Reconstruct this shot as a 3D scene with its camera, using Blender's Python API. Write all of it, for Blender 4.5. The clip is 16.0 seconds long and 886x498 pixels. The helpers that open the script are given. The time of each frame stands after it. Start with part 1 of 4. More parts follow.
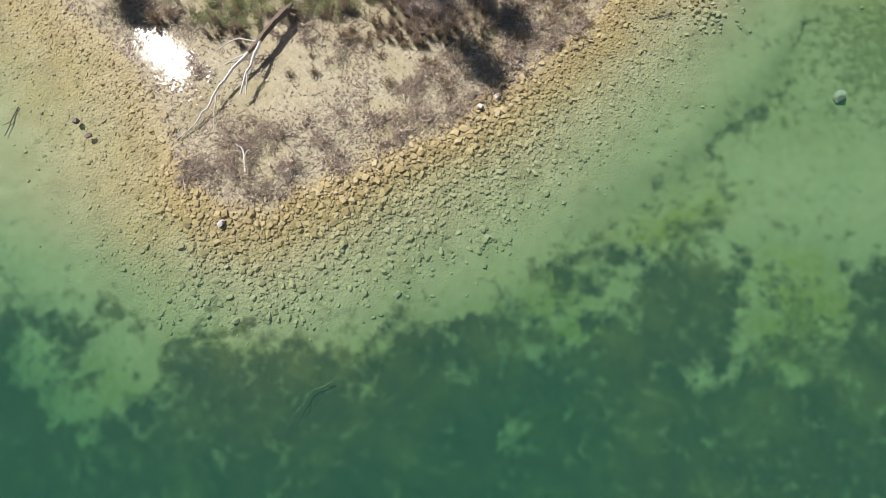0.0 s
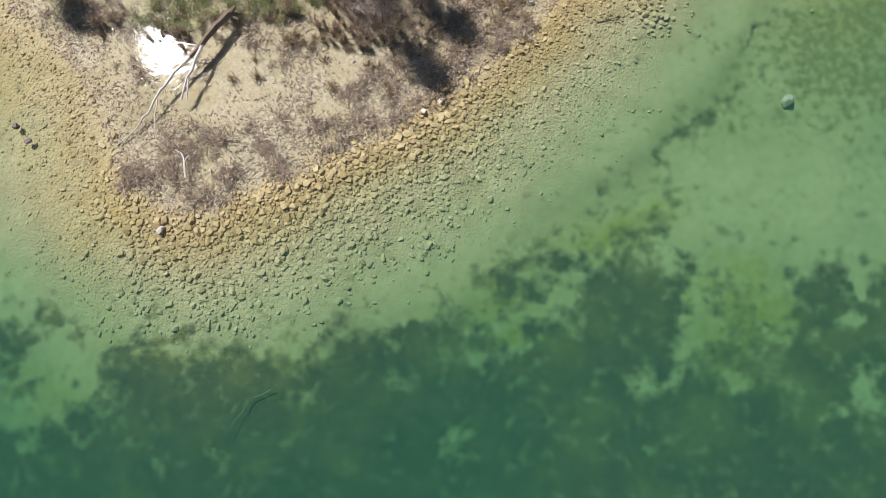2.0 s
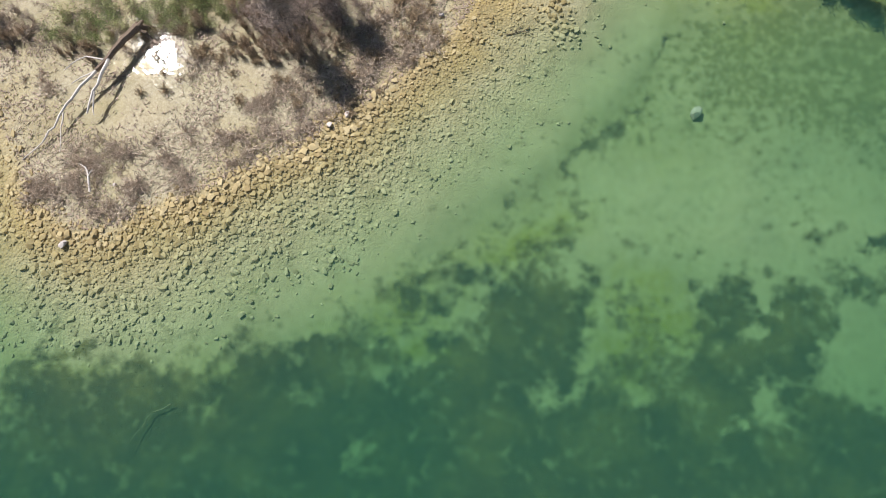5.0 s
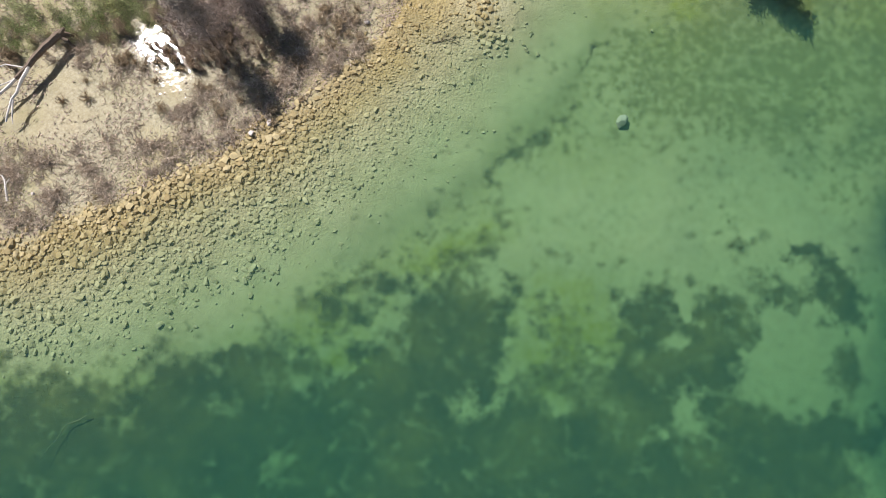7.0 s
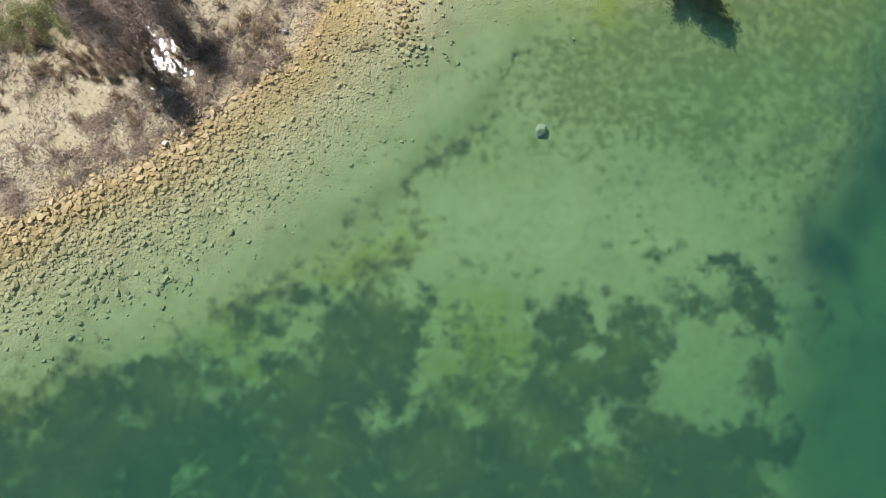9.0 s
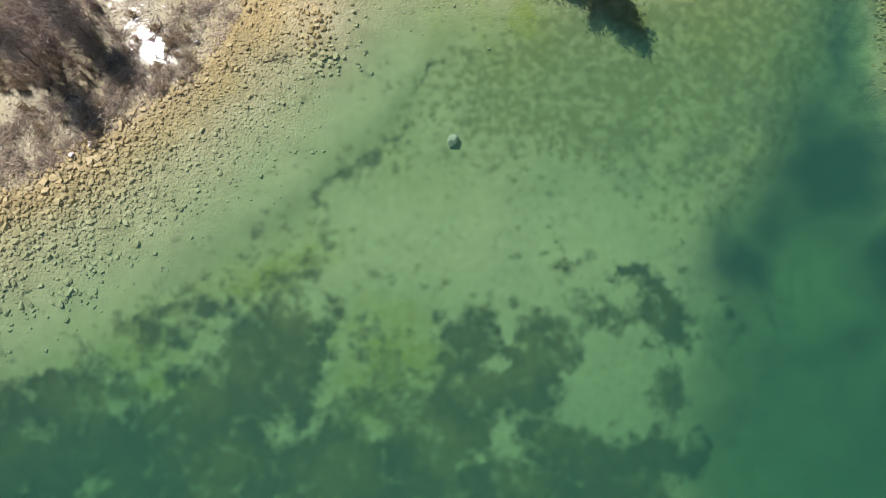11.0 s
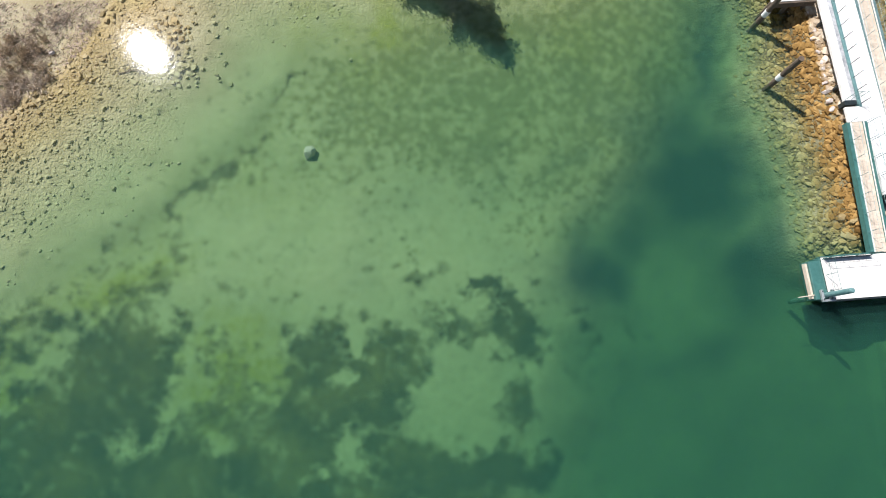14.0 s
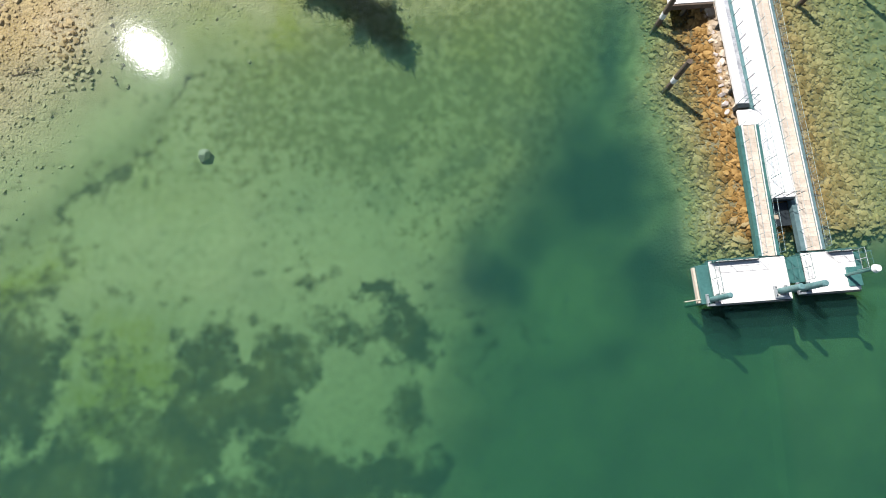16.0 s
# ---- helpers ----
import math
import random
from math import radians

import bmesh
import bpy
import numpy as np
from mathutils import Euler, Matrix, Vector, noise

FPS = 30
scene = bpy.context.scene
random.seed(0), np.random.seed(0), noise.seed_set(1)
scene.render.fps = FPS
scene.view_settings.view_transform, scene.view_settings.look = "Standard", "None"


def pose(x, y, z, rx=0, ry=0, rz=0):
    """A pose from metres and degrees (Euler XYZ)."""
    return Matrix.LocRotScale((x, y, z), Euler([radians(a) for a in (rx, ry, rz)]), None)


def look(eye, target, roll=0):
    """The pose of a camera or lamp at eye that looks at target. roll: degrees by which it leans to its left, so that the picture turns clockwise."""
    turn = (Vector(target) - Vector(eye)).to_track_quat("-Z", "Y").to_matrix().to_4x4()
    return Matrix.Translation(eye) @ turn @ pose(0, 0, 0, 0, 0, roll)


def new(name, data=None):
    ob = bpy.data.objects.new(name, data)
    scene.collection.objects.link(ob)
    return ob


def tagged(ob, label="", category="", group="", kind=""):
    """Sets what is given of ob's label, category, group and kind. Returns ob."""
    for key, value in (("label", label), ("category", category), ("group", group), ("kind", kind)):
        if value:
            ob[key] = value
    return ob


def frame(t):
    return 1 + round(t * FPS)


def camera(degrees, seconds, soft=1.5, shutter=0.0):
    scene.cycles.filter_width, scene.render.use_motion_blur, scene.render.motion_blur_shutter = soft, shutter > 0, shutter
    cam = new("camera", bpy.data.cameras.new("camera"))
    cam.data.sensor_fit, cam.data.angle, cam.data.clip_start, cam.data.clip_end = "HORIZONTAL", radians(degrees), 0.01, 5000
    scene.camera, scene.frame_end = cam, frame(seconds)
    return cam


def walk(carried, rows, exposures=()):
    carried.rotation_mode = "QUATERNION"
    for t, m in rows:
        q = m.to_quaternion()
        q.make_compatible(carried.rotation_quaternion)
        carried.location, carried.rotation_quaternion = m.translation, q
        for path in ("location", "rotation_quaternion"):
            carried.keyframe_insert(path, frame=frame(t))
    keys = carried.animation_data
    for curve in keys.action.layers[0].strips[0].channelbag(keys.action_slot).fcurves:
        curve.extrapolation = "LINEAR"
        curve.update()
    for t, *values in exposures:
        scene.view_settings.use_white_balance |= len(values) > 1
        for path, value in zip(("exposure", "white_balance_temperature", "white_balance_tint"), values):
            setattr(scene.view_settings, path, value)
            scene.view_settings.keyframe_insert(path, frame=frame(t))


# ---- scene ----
cam = camera(79.0, 16.0, soft=1.0)
PATH = [
    (0, (-5.631, -0.477, 35.061), (-5.651, -0.054, 33.106), -3.8),
    (0.5, (-4.67, -0.277, 35.006), (-4.685, 0.14, 33.05), -3.3),
    (1, (-3.671, -0.067, 34.892), (-3.685, 0.346, 32.935), -3.0),
    (1.5, (-2.702, 0.103, 34.871), (-2.716, 0.512, 32.913), -3.1),
    (2, (-1.744, 0.212, 34.915), (-1.76, 0.62, 32.957), -3.4),
    (2.5, (-0.793, 0.318, 34.95), (-0.807, 0.727, 32.992), -3.2),
    (3, (0.269, 0.413, 34.963), (0.252, 0.824, 33.006), -3.5),
    (5.5, (6.033, 1.002, 35.034), (6.02, 1.414, 33.077), -3.2),
    (6, (7.311, 1.1, 35.018), (7.303, 1.514, 33.062), -2.6),
    (6.5, (8.66, 1.275, 34.976), (8.652, 1.688, 33.019), -2.5),
    (7, (9.983, 1.433, 34.941), (9.98, 1.845, 32.984), -1.8),
    (7.5, (11.359, 1.557, 34.848), (11.356, 1.971, 32.891), -1.9),
    (8, (12.82, 1.655, 34.825), (12.812, 2.069, 32.868), -2.5),
    (8.5, (14.319, 1.76, 34.832), (14.313, 2.178, 32.876), -2.3),
    (9, (15.867, 2.002, 34.846), (15.864, 2.415, 32.889), -1.9),
    (9.2, (16.483, 2.081, 34.843), (16.481, 2.495, 32.886), -1.6),
    (11.5, (23.73, 2.729, 34.808), (23.733, 3.143, 32.851), -1.3),
    (12, (25.346, 2.822, 34.798), (25.352, 3.239, 32.842), -0.9),
    (12.5, (26.996, 2.862, 34.8), (27.003, 3.282, 32.844), -0.7),
    (13, (28.725, 2.88, 34.812), (28.734, 3.304, 32.858), -0.5),
    (13.5, (30.392, 2.925, 34.789), (30.402, 3.351, 32.835), -0.6),
    (14, (32.088, 3.005, 34.747), (32.103, 3.429, 32.793), 0.2),
    (14.5, (33.94, 3.025, 34.735), (33.955, 3.449, 32.78), 0.2),
    (15, (35.731, 3.064, 34.653), (35.747, 3.486, 32.698), 0.4),
    (15.5, (37.494, 3.141, 34.587), (37.515, 3.562, 32.632), 0.9),
    (16, (39.352, 3.171, 34.595), (39.373, 3.59, 32.639), 1.0),
]
walk(cam, [(t, look(eye, target, roll)) for t, eye, target, roll in PATH], [(0, 0.48), (6, 0.54), (16, 0.57)])

# ---------------------------------------------------------------- light
SUN_AZ, SUN_EL = radians(132.0), radians(48.7)
TO_SUN = Vector((math.cos(SUN_AZ) * math.cos(SUN_EL), math.sin(SUN_AZ) * math.cos(SUN_EL), math.sin(SUN_EL)))
world = bpy.data.worlds.new("sky")
scene.world = world
world.use_nodes = True
wn = world.node_tree
sky = wn.nodes.new("ShaderNodeTexSky")
sky.sky_type = "NISHITA"
sky.sun_disc = False
sky.sun_elevation, sky.sun_rotation = SUN_EL, radians(90) - SUN_AZ
wn.links.new(sky.outputs[0], wn.nodes["Background"].inputs[0])
wn.nodes["Background"].inputs[1].default_value = 0.065
sun_data = bpy.data.lights.new("sun", "SUN")
sun_data.energy, sun_data.angle, sun_data.color = 5.0, radians(0.55), (1.0, 0.97, 0.955)
sun = new("sun", sun_data)
sun.matrix_world = look((0, 0, 80), Vector((0, 0, 80)) - TO_SUN)

# ---------------------------------------------------------------- material tools


class Mat:
    """A node material under construction."""

    def __init__(self, name):
        self.m = bpy.data.materials.new(name)
        self.m.use_nodes = True
        self.t = self.m.node_tree
        self.bsdf = self.t.nodes["Principled BSDF"]
        self.out = self.t.nodes["Material Output"]

    def node(self, kind, **values):
        n = self.t.nodes.new("ShaderNode" + kind)
        for key, v in values.items():
            n.inputs[key.replace("_", " ")].default_value = v
        return n

    def link(self, a, b):
        self.t.links.new(a, b)

    def coords(self):
        return self.t.nodes.new("ShaderNodeNewGeometry").outputs["Position"]

    def noise(self, scale, detail=4.0, rough=0.55, vec=None):
        n = self.node("TexNoise", Scale=scale, Detail=detail, Roughness=rough)
        self.link(vec or self.coords(), n.inputs["Vector"])
        return n.outputs["Fac"]

    def ramp(self, fac, stops):
        n = self.t.nodes.new("ShaderNodeValToRGB")
        r = n.color_ramp
        while len(r.elements) < len(stops):
            r.elements.new(0.5)
        for e, (p, c) in zip(r.elements, stops):
            e.position, e.color = p, (*c, 1) if len(c) == 3 else c
        self.link(fac, n.inputs[0])
        return n.outputs[0]

    def math(self, op, a, b=None, c=None, clamp=False):
        n = self.t.nodes.new("ShaderNodeMath")
        n.operation, n.use_clamp = op, clamp
        for k, v in enumerate((a, b, c)):
            if v is None:
                continue
            if isinstance(v, (int, float)):
                n.inputs[k].default_value = v
            else:
                self.link(v, n.inputs[k])
        return n.outputs[0]

    def mix(self, fac, a, b, mode="MIX"):
        n = self.t.nodes.new("ShaderNodeMix")
        n.data_type, n.blend_type = "RGBA", mode
        for k, v in ((0, fac), (6, a), (7, b)):
            if isinstance(v, (int, float)):
                n.inputs[k].default_value = v
            elif isinstance(v, tuple):
                n.inputs[k].default_value = (*v, 1)
            else:
                self.link(v, n.inputs[k])
        return n.outputs[2]

    def attr(self, name):
        n = self.t.nodes.new("ShaderNodeAttribute")
        n.attribute_name = name
        return n.outputs["Fac"]

    def rand(self):
        return self.t.nodes.new("ShaderNodeObjectInfo").outputs["Random"]

    def island(self):
        return self.t.nodes.new("ShaderNodeNewGeometry").outputs["Random Per Island"]

    def depth(self):
        """Height of the surface point."""
        n = self.t.nodes.new("ShaderNodeSeparateXYZ")
        self.link(self.coords(), n.inputs[0])
        return n.outputs[2]

    def bump(self, height, strength, distance):
        n = self.node("Bump", Strength=strength, Distance=distance)
        self.link(height, n.inputs["Height"])
        self.link(n.outputs[0], self.bsdf.inputs["Normal"])

    def done(self, color, rough=0.8, metal=0.0, spec=0.4):
        b = self.bsdf
        for v, key in ((color, "Base Color"), (rough, "Roughness")):
            if isinstance(v, tuple):
                b.inputs[key].default_value = (*v, 1)
            elif isinstance(v, (int, float)):
                b.inputs[key].default_value = v
            else:
                self.link(v, b.inputs[key])
        b.inputs["Metallic"].default_value = metal
        b.inputs["Specular IOR Level"].default_value = spec
        return self.m


def mat_bed():
    m = Mat("lake_bed")
    grain = m.noise(9.0, 6.0, 0.7)
    broad = m.noise(0.45, 4.0)
    peb = m.node("TexVoronoi", Scale=4.5, Randomness=1.0)
    m.link(m.coords(), peb.inputs["Vector"])
    sand = m.ramp(broad, [(0.3, (0.33, 0.28, 0.175)), (0.55, (0.42, 0.365, 0.24)), (0.75, (0.48, 0.43, 0.30))])
    sand = m.mix(0.55, sand, m.ramp(grain, [(0.3, (0.5, 0.46, 0.40)), (0.7, (1.15, 1.12, 1.05))]), "MULTIPLY")
    gravel = m.math("MULTIPLY", m.attr("gravel"), m.ramp(peb.outputs["Distance"], [(0.0, (1, 1, 1)), (0.55, (0, 0, 0))]))
    sand = m.mix(m.math("MULTIPLY", gravel, 0.45), sand, (0.47, 0.39, 0.20))
    silt = m.ramp(m.noise(1.3, 5.0, 0.65), [(0.3, (0.350, 0.348, 0.192)), (0.7, (0.425, 0.428, 0.25))])
    deep = m.math("MULTIPLY_ADD", m.depth(), -0.9, -0.45, clamp=True)
    base = m.mix(deep, sand, silt)
    base = m.mix(m.math("MULTIPLY", m.attr("ochre"), 0.75), base, m.ramp(grain, [(0.3, (0.27, 0.195, 0.065)), (0.7, (0.46, 0.355, 0.15))]))
    # soft darker olive band just above the foot of the stone slope
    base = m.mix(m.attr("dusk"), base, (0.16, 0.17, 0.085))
    # algae: olive tufts, thicker where the attribute is higher, and a yellow-green film
    base = m.mix(m.math("MULTIPLY", m.attr("yellow"), m.ramp(m.noise(1.5, 7.0, 0.7), [(0.3, (0.35, 0.35, 0.35)), (0.6, (1, 1, 1))])), base, (0.27, 0.275, 0.052))
    tuft = m.math("MULTIPLY_ADD", m.attr("algae"), 0.21, m.math("ADD", m.math("MULTIPLY", m.noise(1.45, 7.0, 0.62), 0.85), m.math("MULTIPLY", m.noise(0.3, 3.0), 0.15)))
    tuft = m.ramp(tuft, [(0.615, (0, 0, 0)), (0.75, (1, 1, 1))])
    base = m.mix(m.math("MULTIPLY", tuft, 0.62), base, (0.085, 0.10, 0.028))
    base = m.mix(m.math("MULTIPLY", m.attr("algae"), 0.42), base, (0.19, 0.185, 0.06))
    # dark silt and the shade of gaps between stones, both put into the bed colour
    base = m.mix(m.attr("rubble"), base, (0.085, 0.064, 0.026))
    w = m.math("ADD", m.attr("weed"), m.math("MULTIPLY_ADD", m.noise(1.1, 6.0, 0.58), 2.3, -1.15))
    w = m.ramp(w, [(0.20, (0, 0, 0)), (0.5, (0.5, 0.5, 0.5)), (0.88, (1, 1, 1))])
    green = m.ramp(m.noise(0.30, 9.0, 0.66), [(0.34, (0.040, 0.048, 0.028)), (0.5, (0.074, 0.076, 0.034)), (0.66, (0.14, 0.13, 0.048))])
    base = m.mix(m.math("MULTIPLY", w, 0.94), base, green)
    # darkness of the deep channel, put into the bed colour
    base = m.mix(m.attr("pool_dark"), base, (0.026, 0.05, 0.055))
    soil = m.ramp(m.noise(5.0, 6.0, 0.75), [(0.33, (0.23, 0.19, 0.13)), (0.5, (0.39, 0.337, 0.24)), (0.7, (0.54, 0.475, 0.355))])
    base = m.mix(m.attr("land"), base, soil)
    fine = m.node("TexVoronoi", Scale=8.5, Randomness=1.0)
    m.link(m.coords(), fine.inputs["Vector"])
    relief = m.math("ADD", m.math("MULTIPLY", peb.outputs["Distance"], -1.0), m.math("MULTIPLY", fine.outputs["Distance"], -0.6))
    relief = m.math("ADD", m.math("MULTIPLY", relief, m.attr("gravel")), m.math("MULTIPLY", grain, 0.35))
    m.bump(relief, 0.75, 0.11)
    return m.done(base, 0.9, spec=0.2)


def mat_stone(name, random_node, wet=((0.29, 0.222, 0.11), (0.40, 0.318, 0.165), (0.48, 0.395, 0.23)),
              drowned=((0.33, 0.295, 0.175), (0.41, 0.37, 0.23), (0.48, 0.44, 0.285))):
    """Angular limestone: ochre where algae coat it near the waterline, grey-olive below, pale where dry."""
    m = Mat(name)
    r = m.rand() if random_node == "object" else m.island()
    z = m.depth()
    ochre = m.ramp(r, [(0.0, wet[0]), (0.5, wet[1]), (1.0, wet[2])])
    olive = m.ramp(r, [(0.0, drowned[0]), (0.5, drowned[1]), (1.0, drowned[2])])
    low = m.math("MULTIPLY_ADD", z, -2.6, -0.35, clamp=True)
    col = m.mix(low, ochre, olive)
    dry = m.math("MULTIPLY_ADD", z, 5.0, -2.1, clamp=True)
    col = m.mix(dry, col, m.ramp(r, [(0.0, (0.42, 0.34, 0.25)), (1.0, (0.66, 0.58, 0.48))]))
    g = m.noise(14.0, 5.0, 0.7)
    col = m.mix(0.6, col, m.ramp(g, [(0.3, (0.55, 0.52, 0.48)), (0.7, (1.15, 1.12, 1.08))]), "MULTIPLY")
    m.bump(g, 0.5, 0.03)
    return m.done(col, 0.85, spec=0.25)


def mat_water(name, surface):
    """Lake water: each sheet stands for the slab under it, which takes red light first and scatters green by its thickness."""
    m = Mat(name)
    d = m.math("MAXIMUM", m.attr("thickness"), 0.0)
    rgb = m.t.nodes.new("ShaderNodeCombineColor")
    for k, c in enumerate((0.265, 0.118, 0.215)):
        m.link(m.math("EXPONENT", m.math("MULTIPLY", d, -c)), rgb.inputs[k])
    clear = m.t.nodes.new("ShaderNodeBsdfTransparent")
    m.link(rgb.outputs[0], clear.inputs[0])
    # haze scattered in the slab, put in as a diffuse colour that grows with thickness
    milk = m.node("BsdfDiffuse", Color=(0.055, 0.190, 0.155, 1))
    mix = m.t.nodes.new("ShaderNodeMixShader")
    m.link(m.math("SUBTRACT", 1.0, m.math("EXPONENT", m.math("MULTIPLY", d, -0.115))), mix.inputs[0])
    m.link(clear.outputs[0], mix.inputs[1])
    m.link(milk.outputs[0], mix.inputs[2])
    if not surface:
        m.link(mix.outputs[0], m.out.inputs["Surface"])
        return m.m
    gloss = m.node("BsdfGlossy", Roughness=0.039)
    ripple = m.math("ADD", m.noise(1.6, 3.0), m.math("MULTIPLY", m.noise(7.0, 2.0), 0.25))
    b = m.node("Bump", Strength=0.07, Distance=0.06)
    m.link(ripple, b.inputs["Height"])
    # the film between the stalks stands in small curved menisci
    reedy = m.node("Bump", Strength=1.0, Distance=0.015)
    m.link(m.math("MULTIPLY", m.noise(2.2, 2.0, 0.5), m.attr("stalks")), reedy.inputs["Height"])
    m.link(b.outputs[0], reedy.inputs["Normal"])
    m.link(reedy.outputs[0], gloss.inputs["Normal"])
    fres = m.node("Fresnel", IOR=1.33)
    top = m.t.nodes.new("ShaderNodeMixShader")
    m.link(fres.outputs[0], top.inputs[0])
    m.link(mix.outputs[0], top.inputs[1])
    m.link(gloss.outputs[0], top.inputs[2])
    m.link(top.outputs[0], m.out.inputs["Surface"])
    return m.m


def mat_plain(name, dark, light, scale, rough=0.8, metal=0.0, spec=0.4, bump=0.3, tint=None, spread=0.55):
    m = Mat(name)
    n = m.noise(scale, 6.0, 0.65)
    col = m.ramp(n, [(0.3, dark), (0.7, light)])
    big = m.ramp(m.noise(scale * 0.13, 3.0), [(0.3, (0.8, 0.79, 0.77)), (0.7, (1.08, 1.08, 1.08))])
    col = m.mix(0.7, col, big, "MULTIPLY")
    if tint:
        r = m.rand() if tint == "object" else m.island()
        col = m.mix(0.8, col, m.ramp(r, [(0.0, (1 - spread,) * 3), (1.0, (1 + spread * 0.7,) * 3)]), "MULTIPLY")
    m.bump(n, bump, 0.02)
    return m.done(col, rough, metal, spec)


BED = mat_bed()
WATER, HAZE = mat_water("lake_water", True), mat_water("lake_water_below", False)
STONE = mat_stone("shore_stone", "object")
STONES = mat_stone("shore_stones", "island")
RUST = ((0.16, 0.090, 0.025), (0.28, 0.165, 0.050), (0.42, 0.27, 0.10))
SLIME = ((0.24, 0.20, 0.085), (0.33, 0.285, 0.13), (0.42, 0.365, 0.19))
RUST_STONE = mat_stone("rusty_stone", "object", RUST, SLIME)
RUST_STONES = mat_stone("rusty_stones", "island", RUST, SLIME)
DARK_ROCK = mat_plain("dark_rock", (0.06, 0.045, 0.04), (0.12, 0.09, 0.08), 9.0, 0.6)
PALE_ROCK = mat_plain("pale_rock", (0.42, 0.36, 0.32), (0.60, 0.53, 0.49), 9.0, 0.8)
CONCRETE = mat_plain("pale_concrete", (0.66, 0.64, 0.61), (0.83, 0.82, 0.80), 3.0, 0.85)
PLANK = mat_plain("weathered_plank", (0.50, 0.41, 0.32), (0.66, 0.57, 0.47), 6.0, 0.85, tint="object", spread=0.14)
WHITE_BOARD = mat_plain("sunbleached_board", (0.66, 0.63, 0.59), (0.82, 0.80, 0.77), 5.0, 0.8, tint=None)
GREEN_STEEL = mat_plain("green_painted_steel", (0.035, 0.115, 0.105), (0.06, 0.17, 0.155), 4.0, 0.45, 0.0, 0.5)
TEAL_STEEL = mat_plain("faded_teal_paint", (0.075, 0.17, 0.17), (0.16, 0.28, 0.28), 5.0, 0.45)
SLATE_STEEL = mat_plain("slate_green_paint", (0.085, 0.15, 0.155), (0.15, 0.225, 0.23), 3.0, 0.5)
PALE_TEAL = mat_plain("chalky_teal_paint", (0.26, 0.38, 0.38), (0.40, 0.50, 0.50), 6.0, 0.5)
PALE_STEEL = mat_plain("galvanised_steel", (0.34, 0.37, 0.38), (0.50, 0.53, 0.54), 9.0, 0.5, 0.6)
GREY_BOARD = mat_plain("grey_grating", (0.24, 0.25, 0.27), (0.66, 0.66, 0.68), 3.5, 0.7)
DARK_STEEL = mat_plain("dark_wet_steel", (0.018, 0.025, 0.028), (0.04, 0.05, 0.055), 9.0, 0.5, 0.2)
PILE_WOOD = mat_plain("tarred_pile_wood", (0.07, 0.05, 0.035), (0.16, 0.12, 0.09), 8.0, 0.85)
WHITE_PAINT = mat_plain("white_paint", (0.72, 0.72, 0.71), (0.82, 0.82, 0.81), 5.0, 0.5)
DRIFTWOOD = mat_plain("bleached_driftwood", (0.50, 0.43, 0.37), (0.80, 0.74, 0.68), 12.0, 0.85)
SUNKEN = mat_plain("waterlogged_wood", (0.16, 0.15, 0.09), (0.30, 0.28, 0.17), 8.0, 0.9)
BARK = mat_plain("brown_bark", (0.10, 0.07, 0.05), (0.27, 0.195, 0.14), 10.0, 0.9)
TWIG = mat_plain("dry_twig", (0.36, 0.28, 0.21), (0.72, 0.59, 0.46), 6.0, 0.85, tint="island", bump=0.0)
DARK_TWIG = mat_plain("dark_twig", (0.23, 0.175, 0.145), (0.58, 0.46, 0.385), 6.0, 0.85, tint="island", bump=0.0)
LITTER = mat_plain("dead_litter", (0.20, 0.145, 0.11), (0.48, 0.37, 0.30), 3.0, 0.8, 0.0, 0.2, tint="island", bump=0.0)
REED = mat_plain("brown_reed", (0.32, 0.24, 0.16), (0.58, 0.45, 0.32), 4.0, 0.8, tint="island", bump=0.0)
STRAW = mat_plain("dry_grass", (0.30, 0.22, 0.13), (0.52, 0.40, 0.26), 4.0, 0.8, tint="island", bump=0.0)
LEAF = mat_plain("green_leaf", (0.20, 0.24, 0.085), (0.38, 0.42, 0.18), 5.0, 0.6, tint="island", bump=0.0)
LEAF_PALE = mat_plain("olive_leaf", (0.32, 0.33, 0.14), (0.55, 0.54, 0.28), 5.0, 0.6, tint="island", bump=0.0)
WEED = mat_plain("water_weed", (0.055, 0.066, 0.030), (0.125, 0.130, 0.050), 3.0, 0.8, tint="island", bump=0.0, spread=0.35)

# ---------------------------------------------------------------- mesh tools


def mesh_from(name, verts, faces, mat):
    me = bpy.data.meshes.new(name)
    me.from_pydata([tuple(map(float, v)) for v in verts], [], [tuple(map(int, f)) for f in faces])
    me.materials.append(mat)
    me.update()
    return me


def part(name, bm, mat, parent=None, label=""):
    me = bpy.data.meshes.new(name)
    bm.to_mesh(me)
    bm.free()
    me.materials.append(mat)
    ob = new(name, me)
    if parent is not None:
        ob.parent = parent
    return tagged(ob, label=label)


def box(bm, x0, x1, y0, y1, z0, z1, bevel=0.0):
    c = bmesh.ops.create_cube(bm, size=1.0, matrix=Matrix.Translation(((x0 + x1) / 2, (y0 + y1) / 2, (z0 + z1) / 2)) @ Matrix.Diagonal((x1 - x0, y1 - y0, z1 - z0, 1)))
    if bevel:
        edges = list({e for v in c["verts"] for e in v.link_edges})
        bmesh.ops.bevel(bm, geom=edges, offset=bevel, segments=1, affect="EDGES")
    return bm


